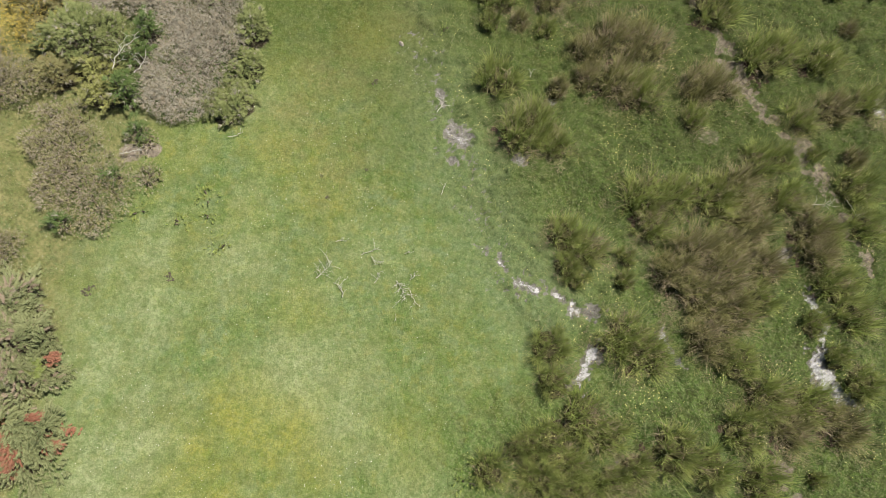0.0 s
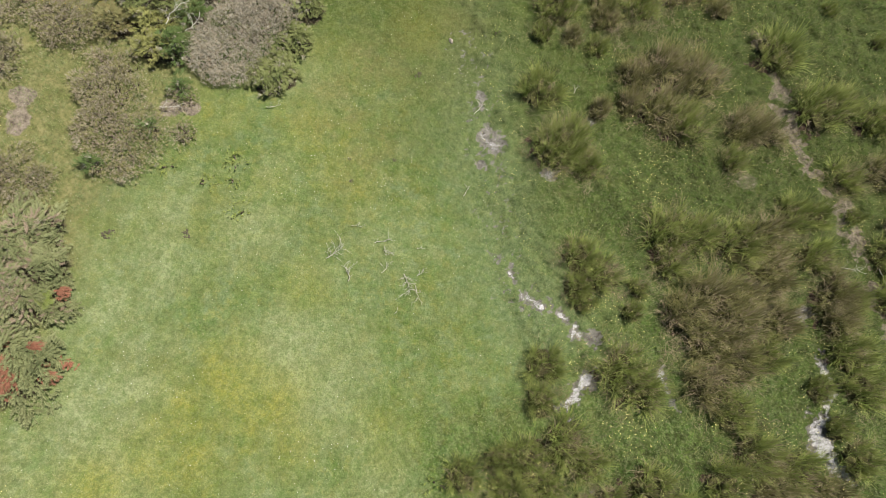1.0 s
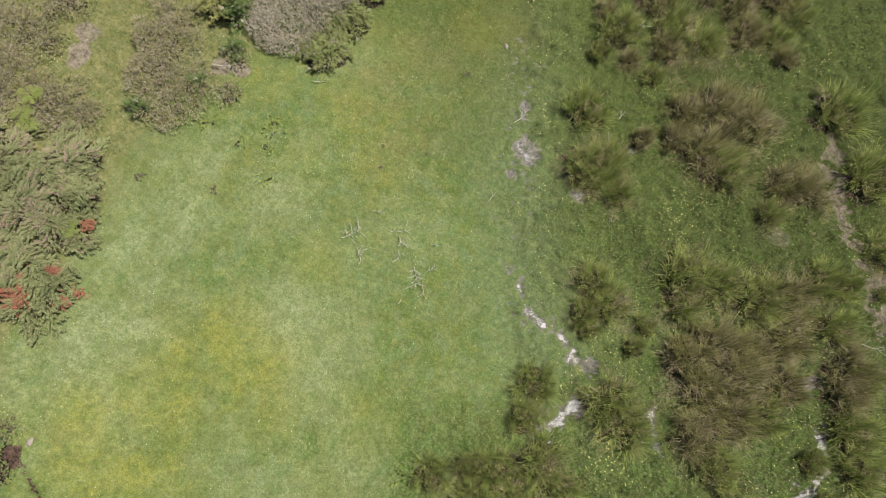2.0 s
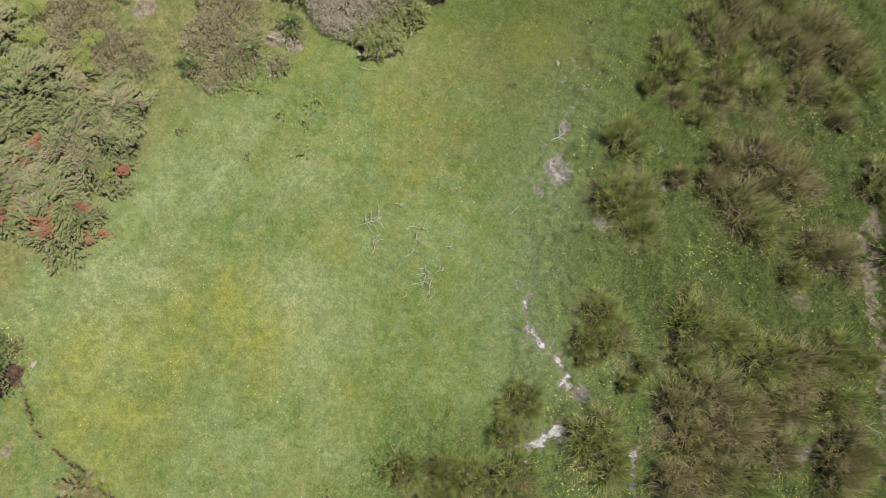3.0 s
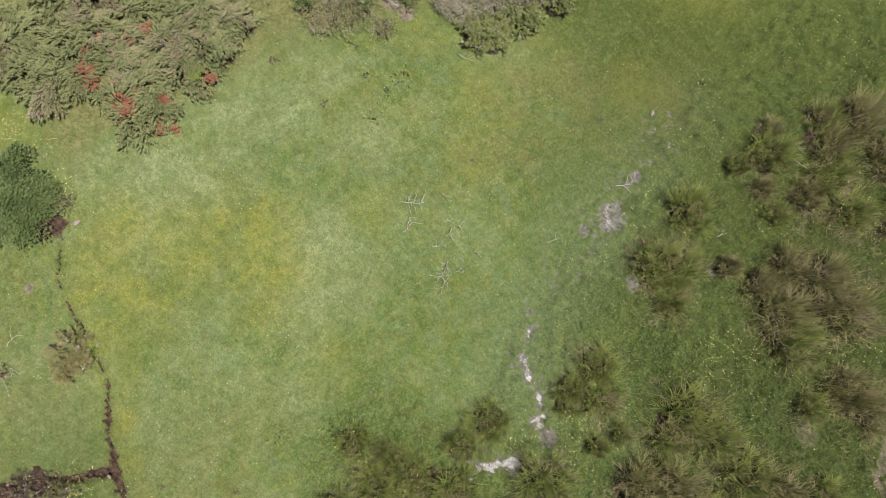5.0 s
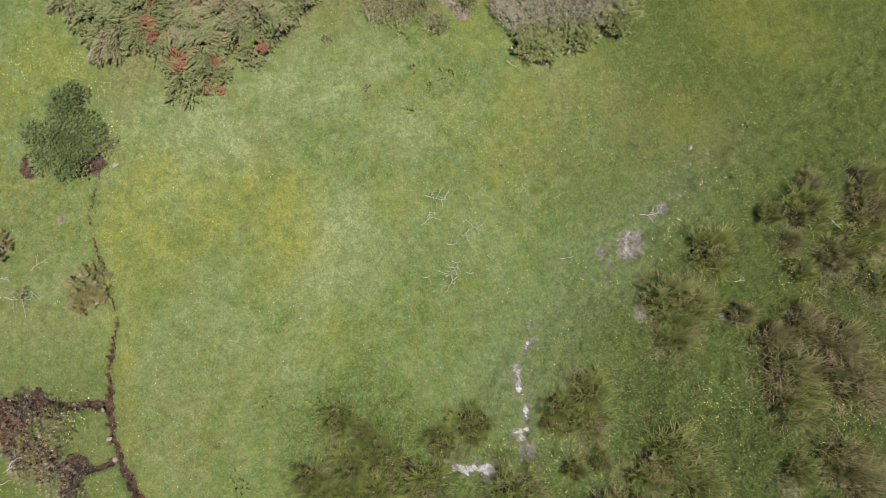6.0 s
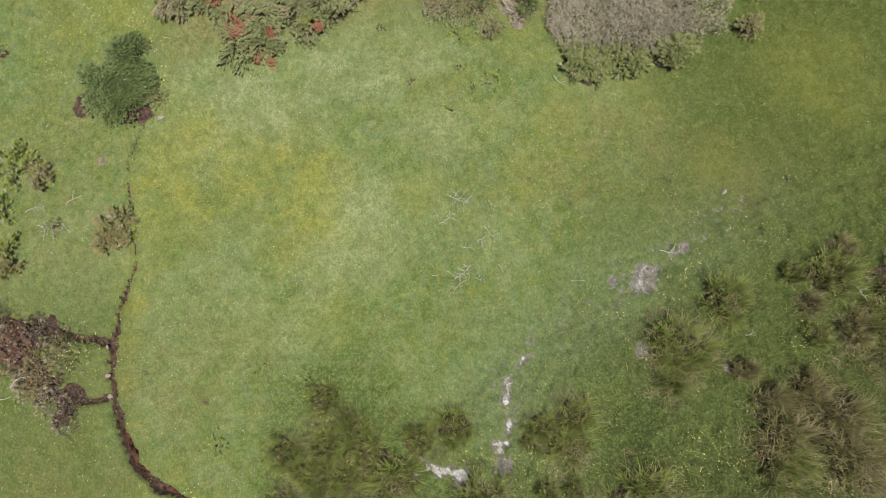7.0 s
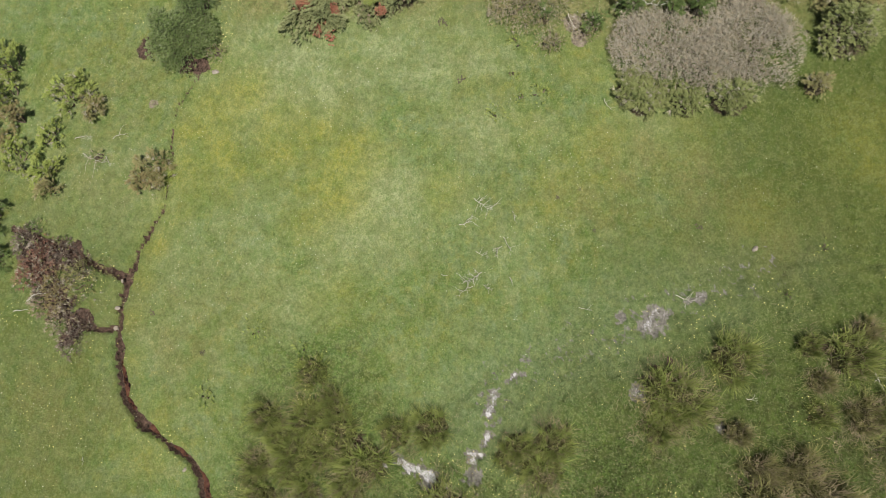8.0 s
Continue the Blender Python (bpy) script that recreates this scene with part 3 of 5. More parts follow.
M_STRAW = leafy("rush_straw", (0.025, 0.02, 0.012), (0.27, 0.215, 0.14), (0.36, 0.295, 0.185), 0.65, 0.12)
M_JUNIPER = leafy("juniper_sprays", (0.028, 0.045, 0.015), (0.17, 0.205, 0.085), (0.3, 0.31, 0.15), 0.6)
M_RUSTY = leafy("rusty_sprays", (0.14, 0.048, 0.03), (0.33, 0.12, 0.073), (0.35, 0.18, 0.115), 0.7)
M_PINKISH = leafy("dry_sprays", (0.14, 0.095, 0.068), (0.31, 0.235, 0.17), (0.36, 0.29, 0.205), 0.7)
M_HEATHER = leafy("heather_shoots", (0.11, 0.088, 0.06), (0.32, 0.262, 0.19), (0.39, 0.34, 0.235), 0.7, 0.15)
M_DEADTWIG = leafy("grey_dead_twigs", (0.13, 0.112, 0.085), (0.4, 0.365, 0.29), (0.39, 0.355, 0.265), 0.75, 0.1)
M_GORSE = leafy("gorse_shoots", (0.045, 0.075, 0.02), (0.165, 0.2, 0.065), (0.27, 0.285, 0.115), 0.55)
M_GORSE_DULL = leafy("gorse_dull", (0.05, 0.065, 0.02), (0.2, 0.205, 0.08), (0.3, 0.27, 0.125), 0.6)
M_FRESH = leafy("fresh_shoots", (0.05, 0.085, 0.016), (0.185, 0.255, 0.05), (0.32, 0.35, 0.1), 0.55)
M_GORSE_BROWN = leafy("browned_shoots", (0.05, 0.048, 0.018), (0.21, 0.185, 0.075), (0.32, 0.26, 0.125), 0.65)
M_GORSE_DARK = leafy("dark_sprigs", (0.028, 0.055, 0.016), (0.085, 0.13, 0.036), (0.15, 0.2, 0.065), 0.5)
M_YELLOWGREEN = leafy("yellow_green_sprigs", (0.085, 0.105, 0.026), (0.25, 0.265, 0.08), (0.36, 0.345, 0.13), 0.6)
M_FERN = leafy("fern_fronds", (0.08, 0.125, 0.025), (0.19, 0.245, 0.055), (0.29, 0.325, 0.09), 0.55)
M_LEAF = leafy("bramble_leaf", (0.03, 0.05, 0.017), (0.125, 0.16, 0.058), (0.18, 0.215, 0.085), 0.36, 0.12, 0.4)
M_LEAF.node_tree.nodes["Principled BSDF"].inputs["Specular IOR Level"].default_value = 0.22
M_REDHEATH = leafy("red_dead_heather", (0.04, 0.02, 0.014), (0.22, 0.1, 0.07), (0.25, 0.15, 0.11), 0.8, 0.1)
M_DARKHEATH = leafy("dark_dead_heather", (0.022, 0.016, 0.012), (0.12, 0.092, 0.072), (0.19, 0.15, 0.12), 0.8, 0.1)
M_WOOD = plain("bleached_wood", (0.36, 0.34, 0.28), (0.58, 0.55, 0.47), 25.0)
M_BARK = plain("woody_stem", (0.09, 0.07, 0.05), (0.19, 0.15, 0.11), 20.0)
M_STONE = plain("pale_stone", (0.2, 0.17, 0.13), (0.36, 0.32, 0.27), 14.0)
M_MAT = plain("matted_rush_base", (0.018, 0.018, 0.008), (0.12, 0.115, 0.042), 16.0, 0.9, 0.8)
M_DUNG = plain("dry_dung", (0.055, 0.05, 0.032), (0.14, 0.12, 0.08), 30.0)
M_BUTTER = plain("buttercup_petals", (0.74, 0.66, 0.2), (0.84, 0.79, 0.38), 40.0, 0.4, 0.1)
M_BLOOM = plain("gorse_petals", (0.5, 0.35, 0.05), (0.62, 0.48, 0.1), 40.0, 0.5, 0.1)
M_DAISY = plain("daisy_petals", (0.58, 0.58, 0.44), (0.72, 0.72, 0.6), 40.0, 0.6, 0.1)


# ---------------------------------------------------------------- mesh helpers
def mesh_of(name, co, corners, per_face, material, **layers):
    me = bpy.data.meshes.new(name)
    co = np.ascontiguousarray(co, dtype=np.float32).reshape(-1, 3)
    corners = np.ascontiguousarray(corners, dtype=np.int32).ravel()
    me.vertices.add(len(co))
    me.vertices.foreach_set("co", co.ravel())
    me.loops.add(len(corners))
    me.loops.foreach_set("vertex_index", corners)
    me.polygons.add(len(corners) // per_face)
    me.polygons.foreach_set("loop_start", np.arange(0, len(corners), per_face, dtype=np.int32))
    me.update(calc_edges=True)
    for key, values in layers.items():
        me.attributes.new(key, "FLOAT", "POINT").data.foreach_set("value", np.ascontiguousarray(values, dtype=np.float32))
    me.materials.append(material)
    return me


def part(name, me, parent, label=""):
    ob = new(name, me)
    ob.parent = parent
    if label:
        ob["label"] = label
    return ob


def unit(v):
    return v / np.maximum(np.linalg.norm(v, axis=-1, keepdims=True), 1e-9)


def frames_of(axis, up):
    """Rows of turns whose x lies along axis and whose z is near up."""
    x = unit(axis)
    y = unit(np.cross(up, x))
    return np.stack([x, y, np.cross(x, y)], axis=-1)


def scatter(template, along, pos, turn, size, rnd):
    """Triangles of a small shape (T, 3, 3) at many places: coordinates, corners and layers."""
    n, t = len(pos), len(template)
    co = np.einsum("nij,tkj->ntki", turn, template) * size[:, None, None, None] + pos[:, None, None, :]
    return co.reshape(-1, 3), np.arange(n * t * 3), np.tile(along.ravel(), n), np.repeat(rnd, t * 3)


def scatter_mesh(name, shape, pos, turn, size, rnd, material):
    template, along = shape
    co, corners, al, rn = scatter(template, along, pos, turn, size, rnd)
    return mesh_of(name, co, corners, 3, material, along=al, rnd=rn)


def frond_shape(seed=1, sides=6, width=0.5):
    """A loose spray: slim pointed side shoots of uneven length along a short axis."""
    r = np.random.default_rng(seed)
    tri, al = [[(0, -0.05, 0), (0, 0.05, 0), (1, 0, -0.05)]], [(0, 0, 1)]
    for k in range(sides):
        u, s = 0.05 + 0.7 * (k + r.random()) / sides, -1 if k % 2 else 1
        w = width * (1 - 0.5 * u) * r.uniform(0.5, 1.1)
        z = r.uniform(-0.1, 0.22)
        tri.append([(u, 0, 0), (u + 0.17, s * 0.02, 0), (u + 0.75 * w, s * w * 0.8, z)])
        al.append((0.7 * u, 0.7 * u, 1))
    return np.array(tri, float), np.array(al, float)


def tuft_shape(count=8, spread=0.7, width=0.065, seed=1):
    """Stiff little shoots from one point."""
    r = np.random.default_rng(seed)
    tri, al = [], []
    for k in range(count):
        a, e = 6.283 * (k + r.random()) / count, spread * (0.3 + 0.7 * r.random())
        d = np.array((math.cos(e), math.sin(e) * math.cos(a), math.sin(e) * math.sin(a)))
        s = unit(np.cross(d, (0.3, 0.5, 0.8)))
        length = 0.6 + 0.4 * r.random()
        tri.append([s * width * -0.5, s * width * 0.5, d * length])
        al.append((0, 0, 1))
    return np.array(tri, float), np.array(al, float)


def leaf_shape():
    """A folded oval leaf, four triangles."""
    a, b, c, d, e = (0, 0, 0), (0.45, 0.34, 0.1), (0.45, -0.34, 0.1), (1, 0, -0.05), (0.5, 0, 0)
    return np.array([(a, e, b), (b, e, d), (a, c, e), (c, d, e)], float), np.array([(0, 0.3, 0.6), (0.6, 0.3, 1), (0, 0.6, 0.3), (0.6, 1, 0.3)], float)


def flower_shape():
    tri = [[(0, 0, 0), (math.cos(a), math.sin(a), 0.35), (math.cos(a + 1.0), math.sin(a + 1.0), 0.35)] for a in np.arange(5) * 1.2566]
    return np.array(tri, float), np.zeros((5, 3))


def tubes(paths, radii, sides=5):
    """Tapered tubes along paths (rows of points): coordinates and quads."""
    co, quads = [], []
    for pts, rad in zip(paths, radii):
        pts = np.asarray(pts, float)
        dirs = unit(np.gradient(pts, axis=0))
        ref = np.array((0.31, 0.17, 0.93)) if abs(dirs[0][2]) < 0.8 else np.array((1.0, 0.2, 0.0))
        first = sum(len(c) for c in co)
        for p, d, r in zip(pts, dirs, rad):
            u = unit(np.cross(d, ref))
            v = np.cross(d, u)
            a = np.arange(sides) * 6.2832 / sides
            co.append(p + r * (np.cos(a)[:, None] * u + np.sin(a)[:, None] * v))
        for k in range(len(pts) - 1):
            for s in range(sides):
                a, b = first + k * sides + s, first + k * sides + (s + 1) % sides
                quads += [a, b, b + sides, a + sides]
    return np.concatenate(co), quads


# ---------------------------------------------------------------- ground
def build_ground():
    nx, ny = len(GRID_X), len(GRID_Y)
    x, y = (a.ravel() for a in np.meshgrid(GRID_X, GRID_Y))
    rim = np.minimum(np.minimum(x - GRID_X[0], GRID_X[-1] - x), np.minimum(y - GRID_Y[0], GRID_Y[-1] - y))
    z = FIELD["height"].ravel() * smooth(0, 0.5, rim)
    i = np.arange(nx * ny).reshape(ny, nx)
    quads = np.stack([i[:-1, :-1], i[:-1, 1:], i[1:, 1:], i[1:, :-1]], -1).reshape(-1, 4)
    border = np.concatenate([i[0, :-1], i[:-1, -1], i[-1, :0:-1], i[:0:-1, 0]])
    co = [np.stack([x, y, z], 1)]
    count, ring, centre = nx * ny, border, np.array((-0.4, 3.6))
    for k, s in enumerate((1.15, 1.5, 2.5, 6.0, 20.0, 80.0, 180.0)):
        out = centre + (np.stack([x[border], y[border]], 1) - centre) * s
        rough = (fbm(out[:, 0], out[:, 1], 0.12, 5) - 0.5) * min(0.5 * k, 2.0)
        co.append(np.column_stack([out, rough]))
        nxt = count + np.arange(len(border))
        quads = np.concatenate([quads, np.stack([ring, nxt, np.roll(nxt, -1), np.roll(ring, -1)], 1)])
        ring, count = nxt, count + len(border)
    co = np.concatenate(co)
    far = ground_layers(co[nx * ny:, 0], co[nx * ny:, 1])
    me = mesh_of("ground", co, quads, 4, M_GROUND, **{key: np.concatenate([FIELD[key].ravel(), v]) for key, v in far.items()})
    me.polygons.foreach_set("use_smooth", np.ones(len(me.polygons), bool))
    tagged(new("ground", me), "grazed green turf and boggy ground, sky glints painted on the wet mud", "ground", kind="structure")


def build_water():
    """Shallow brown water along the lower ditch."""
    pts, w = np.array(DITCH[9:]), np.array(DITCH_W[9:])
    t = np.linspace(0, len(pts) - 1, 90)
    px, py, wd = (np.interp(t, np.arange(len(pts)), v) for v in (pts[:, 0], pts[:, 1], w))
    dx, dy = np.gradient(px), np.gradient(py)
    n = np.hypot(dx, dy)
    rows = []
    for s in (-0.75, -0.25, 0.25, 0.75):
        rows.append(np.column_stack([px - dy / n * wd * s, py + dx / n * wd * s, np.full(90, -0.205)]))
    co = np.concatenate(rows)
    wet = [k for k in range(89) if k % 30 > 9 or k > 70]
    quads = [(r * 90 + k, r * 90 + k + 1, r * 90 + 91 + k, r * 90 + 90 + k) for r in range(3) for k in wet]
    tagged(new("water", mesh_of("water", co, quads, 4, M_WATER)), "shallow peaty brown water in the ditch", "water", kind="structure")


# ---------------------------------------------------------------- grass
def sow(density, keep, seed):
    r = np.random.default_rng(seed)
    x0, x1, y0, y1 = -11.0, 10.2, -8.1, 15.3
    n = int(density * (x1 - x0) * (y1 - y0))
    x, y = r.uniform(x0, x1, n), r.uniform(y0, y1, n)
    ok = in_land(x, y)
    x, y = x[ok], y[ok]
    ok = r.random(len(x)) < keep(x, y)
    return x[ok], y[ok], r


def blades(name, x, y, r, length, width, lean, kinked, straw, label, lift=0.0, material=M_GRASS):
    n = len(x)
    z = at("height", x, y) - 0.005 + lift * r.random(n)
    head = r.uniform(0, 6.283, n)
    lean = np.clip(r.normal(lean, 0.25, n), 0.1, 1.45)
    d = np.column_stack([np.cos(head) * np.sin(lean), np.sin(head) * np.sin(lean), np.cos(lean)])
    side = np.column_stack([-np.sin(head), np.cos(head), np.zeros(n)]) * (width / 2)[:, None]
    root = np.column_stack([x, y, z])
    if kinked:
        mid = root + d * (length * 0.55)[:, None]
        d2 = d.copy()
        d2[:, 2] -= r.uniform(0.3, 1.1, n)
        tip = mid + unit(d2) * (length * 0.45)[:, None]
        co = np.stack([root - side, root + side, mid + side * 0.8, mid - side * 0.8, tip], 1)
        base = (np.arange(n) * 5)[:, None]
        corners = (base + np.array([0, 1, 2, 0, 2, 3, 3, 2, 4])).ravel()
        k = 5
    else:
        tip = root + d * length[:, None]
        co = np.stack([root - side, root + side, tip], 1)
        corners, k = np.arange(n * 3), 3
    layers = dict(lush=at("lush", x, y), seep=at("seep", x, y), dull=at("dull", x, y), pale=at("pale", x, y), moss=at("moss", x, y), rusty=np.maximum(at("rusty", x, y), 0.2 * at("heath", x, y)), rnd=np.clip(0.3 * r.random(n) + 0.9 * smooth(0.34, 0.66, fbm(x, y, 9.0, 48, 3)) - 0.2, 0, 1), straw=(r.random(n) < straw) * r.random(n))
    me = mesh_of(name, co.reshape(-1, 3), corners, 3, material, along=np.tile([0, 0, 0.5, 0.5, 1.0] if kinked else [0, 0, 1.0], n), **{key: np.repeat(v, k) for key, v in layers.items()})
    tagged(new(name, me), label, "grass", kind="stuff")


def herbs(name, x, y, r, size, label):
    """Small two-sided leaves of low herbs and moss, mostly turned to the sky."""
    n = len(x)
    pos = np.column_stack([x, y, at("height", x, y) + r.uniform(0.008, 0.055, n) * (0.1 + 0.9 * at("bog", x, y) ** 2) * (0.3 + 1.3 * tuft_at(x, y))])
    head = r.uniform(0, 6.283, n)
    turn = frames_of(np.column_stack([np.cos(head), np.sin(head), r.normal(0.1, 0.4, n)]), np.tile((0.0, 0.0, 1.0), (n, 1)) + r.normal(0, 0.35, (n, 3)))
    co, corners, _, rnd = scatter(BLADELET, np.zeros((2, 3)), pos, turn, size, np.clip(0.3 * r.random(n) + 1.2 * smooth(0.36, 0.66, fbm(x, y, 13.0, 46, 2)) - 0.4, 0, 1))
    layers = {key: np.repeat(at(key, x, y), 6) for key in ("lush", "seep", "dull", "pale", "moss", "rusty")}
    tagged(new(name, mesh_of(name, co, corners, 3, M_GRASS, rnd=rnd, straw=np.repeat((r.random(n) < 0.04) * 0.6, 6), **layers)), label, "herbs", kind="stuff")


BLADELET = np.array([((0, 0, 0), (0.45, 0.3, 0.06), (1, 0, -0.04)), ((0, 0, 0), (1, 0, -0.04), (0.45, -0.3, 0.06))], float)


def build_grass():
    x, y, r = sow(2100, lambda x, y: at("open", x, y) * (1 - 0.8 * at("bog", x, y)) * (0.5 + 0.5 * tuft_at(x, y)), 11)
    n = len(x)
    tuft = (0.75 + 0.5 * tuft_at(x, y)) * (1 + 0.35 * at("dull", x, y))
    blades("turf_grass", x, y, r, r.uniform(0.025, 0.06, n) * tuft, r.uniform(0.005, 0.009, n), 0.42, False, 0.06, "short grazed green turf with yellow mossy patches")
    x, y, r = sow(2400, lambda x, y: at("open", x, y) * smooth(0.1, 0.6, at("bog", x, y)) * (0.12 + 0.88 * tuft_at(x, y)) * (0.2 + 0.8 * smooth(0.4, 0.55, fbm(x, y, 3.5, 93))), 12)
    n = len(x)
    tall = 0.3 + 0.6 * fbm(x, y, 2.2, 94) + 0.8 * smooth(0.35, 0.65, fbm(x, y, 5.5, 88))
    blades("bog_grass", x, y, r, r.uniform(0.05, 0.125, n) * tall * (0.3 + 0.7 * at("bog", x, y)), r.uniform(0.005, 0.01, n), 0.5, False, 0.05, "dense green bog grass and moss between the rushes")
    x, y, r = sow(1300, lambda x, y: at("open", x, y) * smooth(0.2, 0.7, at("bog", x, y)) * (1 - 0.4 * at("rank", x, y)) * (0.3 + 0.7 * tuft_at(x, y)), 16)
    herbs("bog_herbs", x, y, r, r.uniform(0.013, 0.03, len(x)), "low leafy green herbs and moss in the wet ground")
    x, y, r = sow(800, lambda x, y: (1 - 0.8 * at("rush_shade", x, y)) * at("bog", x, y) * (0.08 + 0.92 * at("rank", x, y)) * (0.05 + 0.95 * smooth(0.47, 0.6, fbm(x, y, 3.4, 97))), 13)
    n = len(x)
    blades("sedge", x, y, r, r.uniform(0.12, 0.28, n), r.uniform(0.004, 0.008, n), 0.45, True, 0.3, "scattered long arching sedge blades in the bog", 0.0, M_RUSH_DULL)
    x, y, r = sow(900, lambda x, y: (1 - 0.6 * at("rush_shade", x, y)) * at("bog", x, y) * at("rank", x, y) * smooth(0.46, 0.6, fbm(x, y, 3.0, 99)), 15)
    n = len(x)
    blades("rush_litter", x, y, r, r.uniform(0.08, 0.2, n), r.uniform(0.004, 0.007, n), 1.1, False, 1.0, "flattened straw coloured dead rush litter", 0.08, M_STRAW)
    x, y, r = sow(2400, lambda x, y: at("open", x, y) * at("heath", x, y) * (0.2 + 0.8 * tuft_at(x, y)), 14)
    n = len(x)
    blades("heath_grass", x, y, r, r.uniform(0.04, 0.1, n) * (0.5 + 0.7 * tuft_at(x, y)), r.uniform(0.004, 0.007, n), 0.5, False, 0.25, "tufted yellow-green rough grass between heather cushions")


# ---------------------------------------------------------------- rush tussocks
def tussock_blades(r, count, radius, tall, lean0, lean1, width, mound, bunches=26):
    """Long arching stems from several tight bunches: coordinates, corners, layers."""
    ba, bq = r.uniform(0, 6.283, bunches), np.sqrt(r.random(bunches)) * radius * 0.9
    bx, by, bh, bl = np.cos(ba) * bq, np.sin(ba) * bq, r.uniform(0, 6.283, bunches), r.uniform(0.45, 1.2, bunches)
    k = bunch = r.integers(0, bunches, count)
    tone = r.random(bunches)
    a, q = r.uniform(0, 6.283, count), np.sqrt(r.random(count))
    out = np.arctan2(by, bx)[k]
    head = np.where(r.random(count) < 0.45, out, np.where(r.random(count) < 0.5, bh[k], a)) + r.normal(0, 0.45, count)
    root = np.column_stack([bx[k] + np.cos(a) * q * radius * 0.13, by[k] + np.sin(a) * q * radius * 0.13, np.zeros(count)])
    root[:, 2] = mound * np.clip(1 - (np.hypot(root[:, 0], root[:, 1]) / radius) ** 2, 0, 1) - 0.02
    lean = np.clip(lean0 + (lean1 - lean0) * r.random(count) * (0.4 + 0.6 * (bq / radius)[k]) + r.normal(0, 0.1, count), 0.02, 1.35)
    length = tall * bl[k] * r.uniform(0.45, 1.15, count)
    side = np.column_stack([-np.sin(head), np.cos(head), np.zeros(count)]) * (width * r.uniform(0.7, 1.3, count) / 2)[:, None]
    rows, p = [root - side, root + side], root
    for k, (f, bend) in enumerate(((0.55, 0.05), (0.45, 0.45))):
        e = np.minimum(lean + bend * (0.3 + lean), 1.9)
        h = head + k * 0.15
        p = p + np.column_stack([np.cos(h) * np.sin(e), np.sin(h) * np.sin(e), np.cos(e)]) * (length * f)[:, None]
        rows += [p - side * 0.75, p + side * 0.75] if k < 1 else [p]
    co = np.stack(rows, 1)
    face = np.array([0, 1, 3, 0, 3, 2, 2, 3, 4])
    corners = ((np.arange(count) * 5)[:, None] + face).ravel()
    along = np.tile([0, 0, 0.5, 0.5, 1.0], count)
    return co.reshape(-1, 3), corners, along, np.repeat(np.clip(0.25 * r.random(count) + 1.1 * tone[bunch] - 0.2, 0, 1), 5)


def make_tussock(kind, seed):
    r = np.random.default_rng(seed)
    label = {"green": "fresh green soft rush tussock arching over wet ground", "mixed": "green and straw coloured rush tussock in the bog",
             "brown": "large brownish rush tussock with much dead straw"}[kind]
    thing = tagged(new("rush_tussock"), label, "rush", "rush tussocks in the bog")
    live, dead = {"green": (800, 90), "mixed": (700, 200), "brown": (580, 320)}[kind]
    co, corners, al, rn = tussock_blades(r, live, 0.46, 0.44, 0.03, 1.0, 0.0086, 0.16)
    part("rush_clump", mesh_of("rush_clump", co, corners, 3, M_RUSH_DULL if kind == "brown" else M_RUSH, along=al, rnd=rn), thing)["kind"] = "stuff"
    co, corners, al, rn = tussock_blades(r, dead, 0.46, 0.36, 0.25, 1.25, 0.0072, 0.16)
    part("dead_straw", mesh_of("dead_straw", co, corners, 3, M_STRAW, along=al, rnd=rn), thing, "dry pale brown dead rush straw")["kind"] = "stuff"
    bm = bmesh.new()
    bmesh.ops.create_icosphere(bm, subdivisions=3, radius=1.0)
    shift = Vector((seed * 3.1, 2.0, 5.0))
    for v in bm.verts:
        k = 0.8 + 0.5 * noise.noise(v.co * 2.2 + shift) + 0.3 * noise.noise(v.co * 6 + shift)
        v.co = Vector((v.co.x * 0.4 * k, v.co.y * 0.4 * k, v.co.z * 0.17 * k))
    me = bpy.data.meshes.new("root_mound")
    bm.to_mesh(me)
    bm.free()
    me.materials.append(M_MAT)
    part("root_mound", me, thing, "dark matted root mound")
    return thing


def extra_rushes(count):
    """Smaller tussocks that fill the bog between the large ones."""
    r = np.random.default_rng(77)
    have, made = [(x, y, n) for x, y, n in GREEN_RUSH + MIXED_RUSH + BROWN_RUSH], []
    meadow = [(4.2, 7.5, 1.0), (3.5, 5.5, 0.8), (8.8, 4.6, 0.6), (3.4, 3.6, 0.4), (8.0, 1.2, 0.7), (4.6, 10.0, 0.7), (-0.2, 8.8, 1.0), (1.4, 5.4, 0.9), (2.9, 6.6, 0.8), (1.9, 4.2, 0.4)]
    for k in range(4000):
        x, y = r.uniform(0.5, 9.5), r.uniform(-0.8, 14.5)
        inside = x - float(np.interp(y, EDGE_Y, EDGE_X)) > 0.7
        if not inside or any(math.hypot(x - a, y - b) < n for a, b, n in meadow) or any(math.hypot(x - a, y - b) < 0.3 + 0.75 * n for a, b, n in have):
            continue
        n = r.uniform(0.14, 0.26)
        have.append((x, y, n))
        made.append((round(x, 2), round(y, 2), round(n, 2)))
        if len(made) == count:
            break
    return made


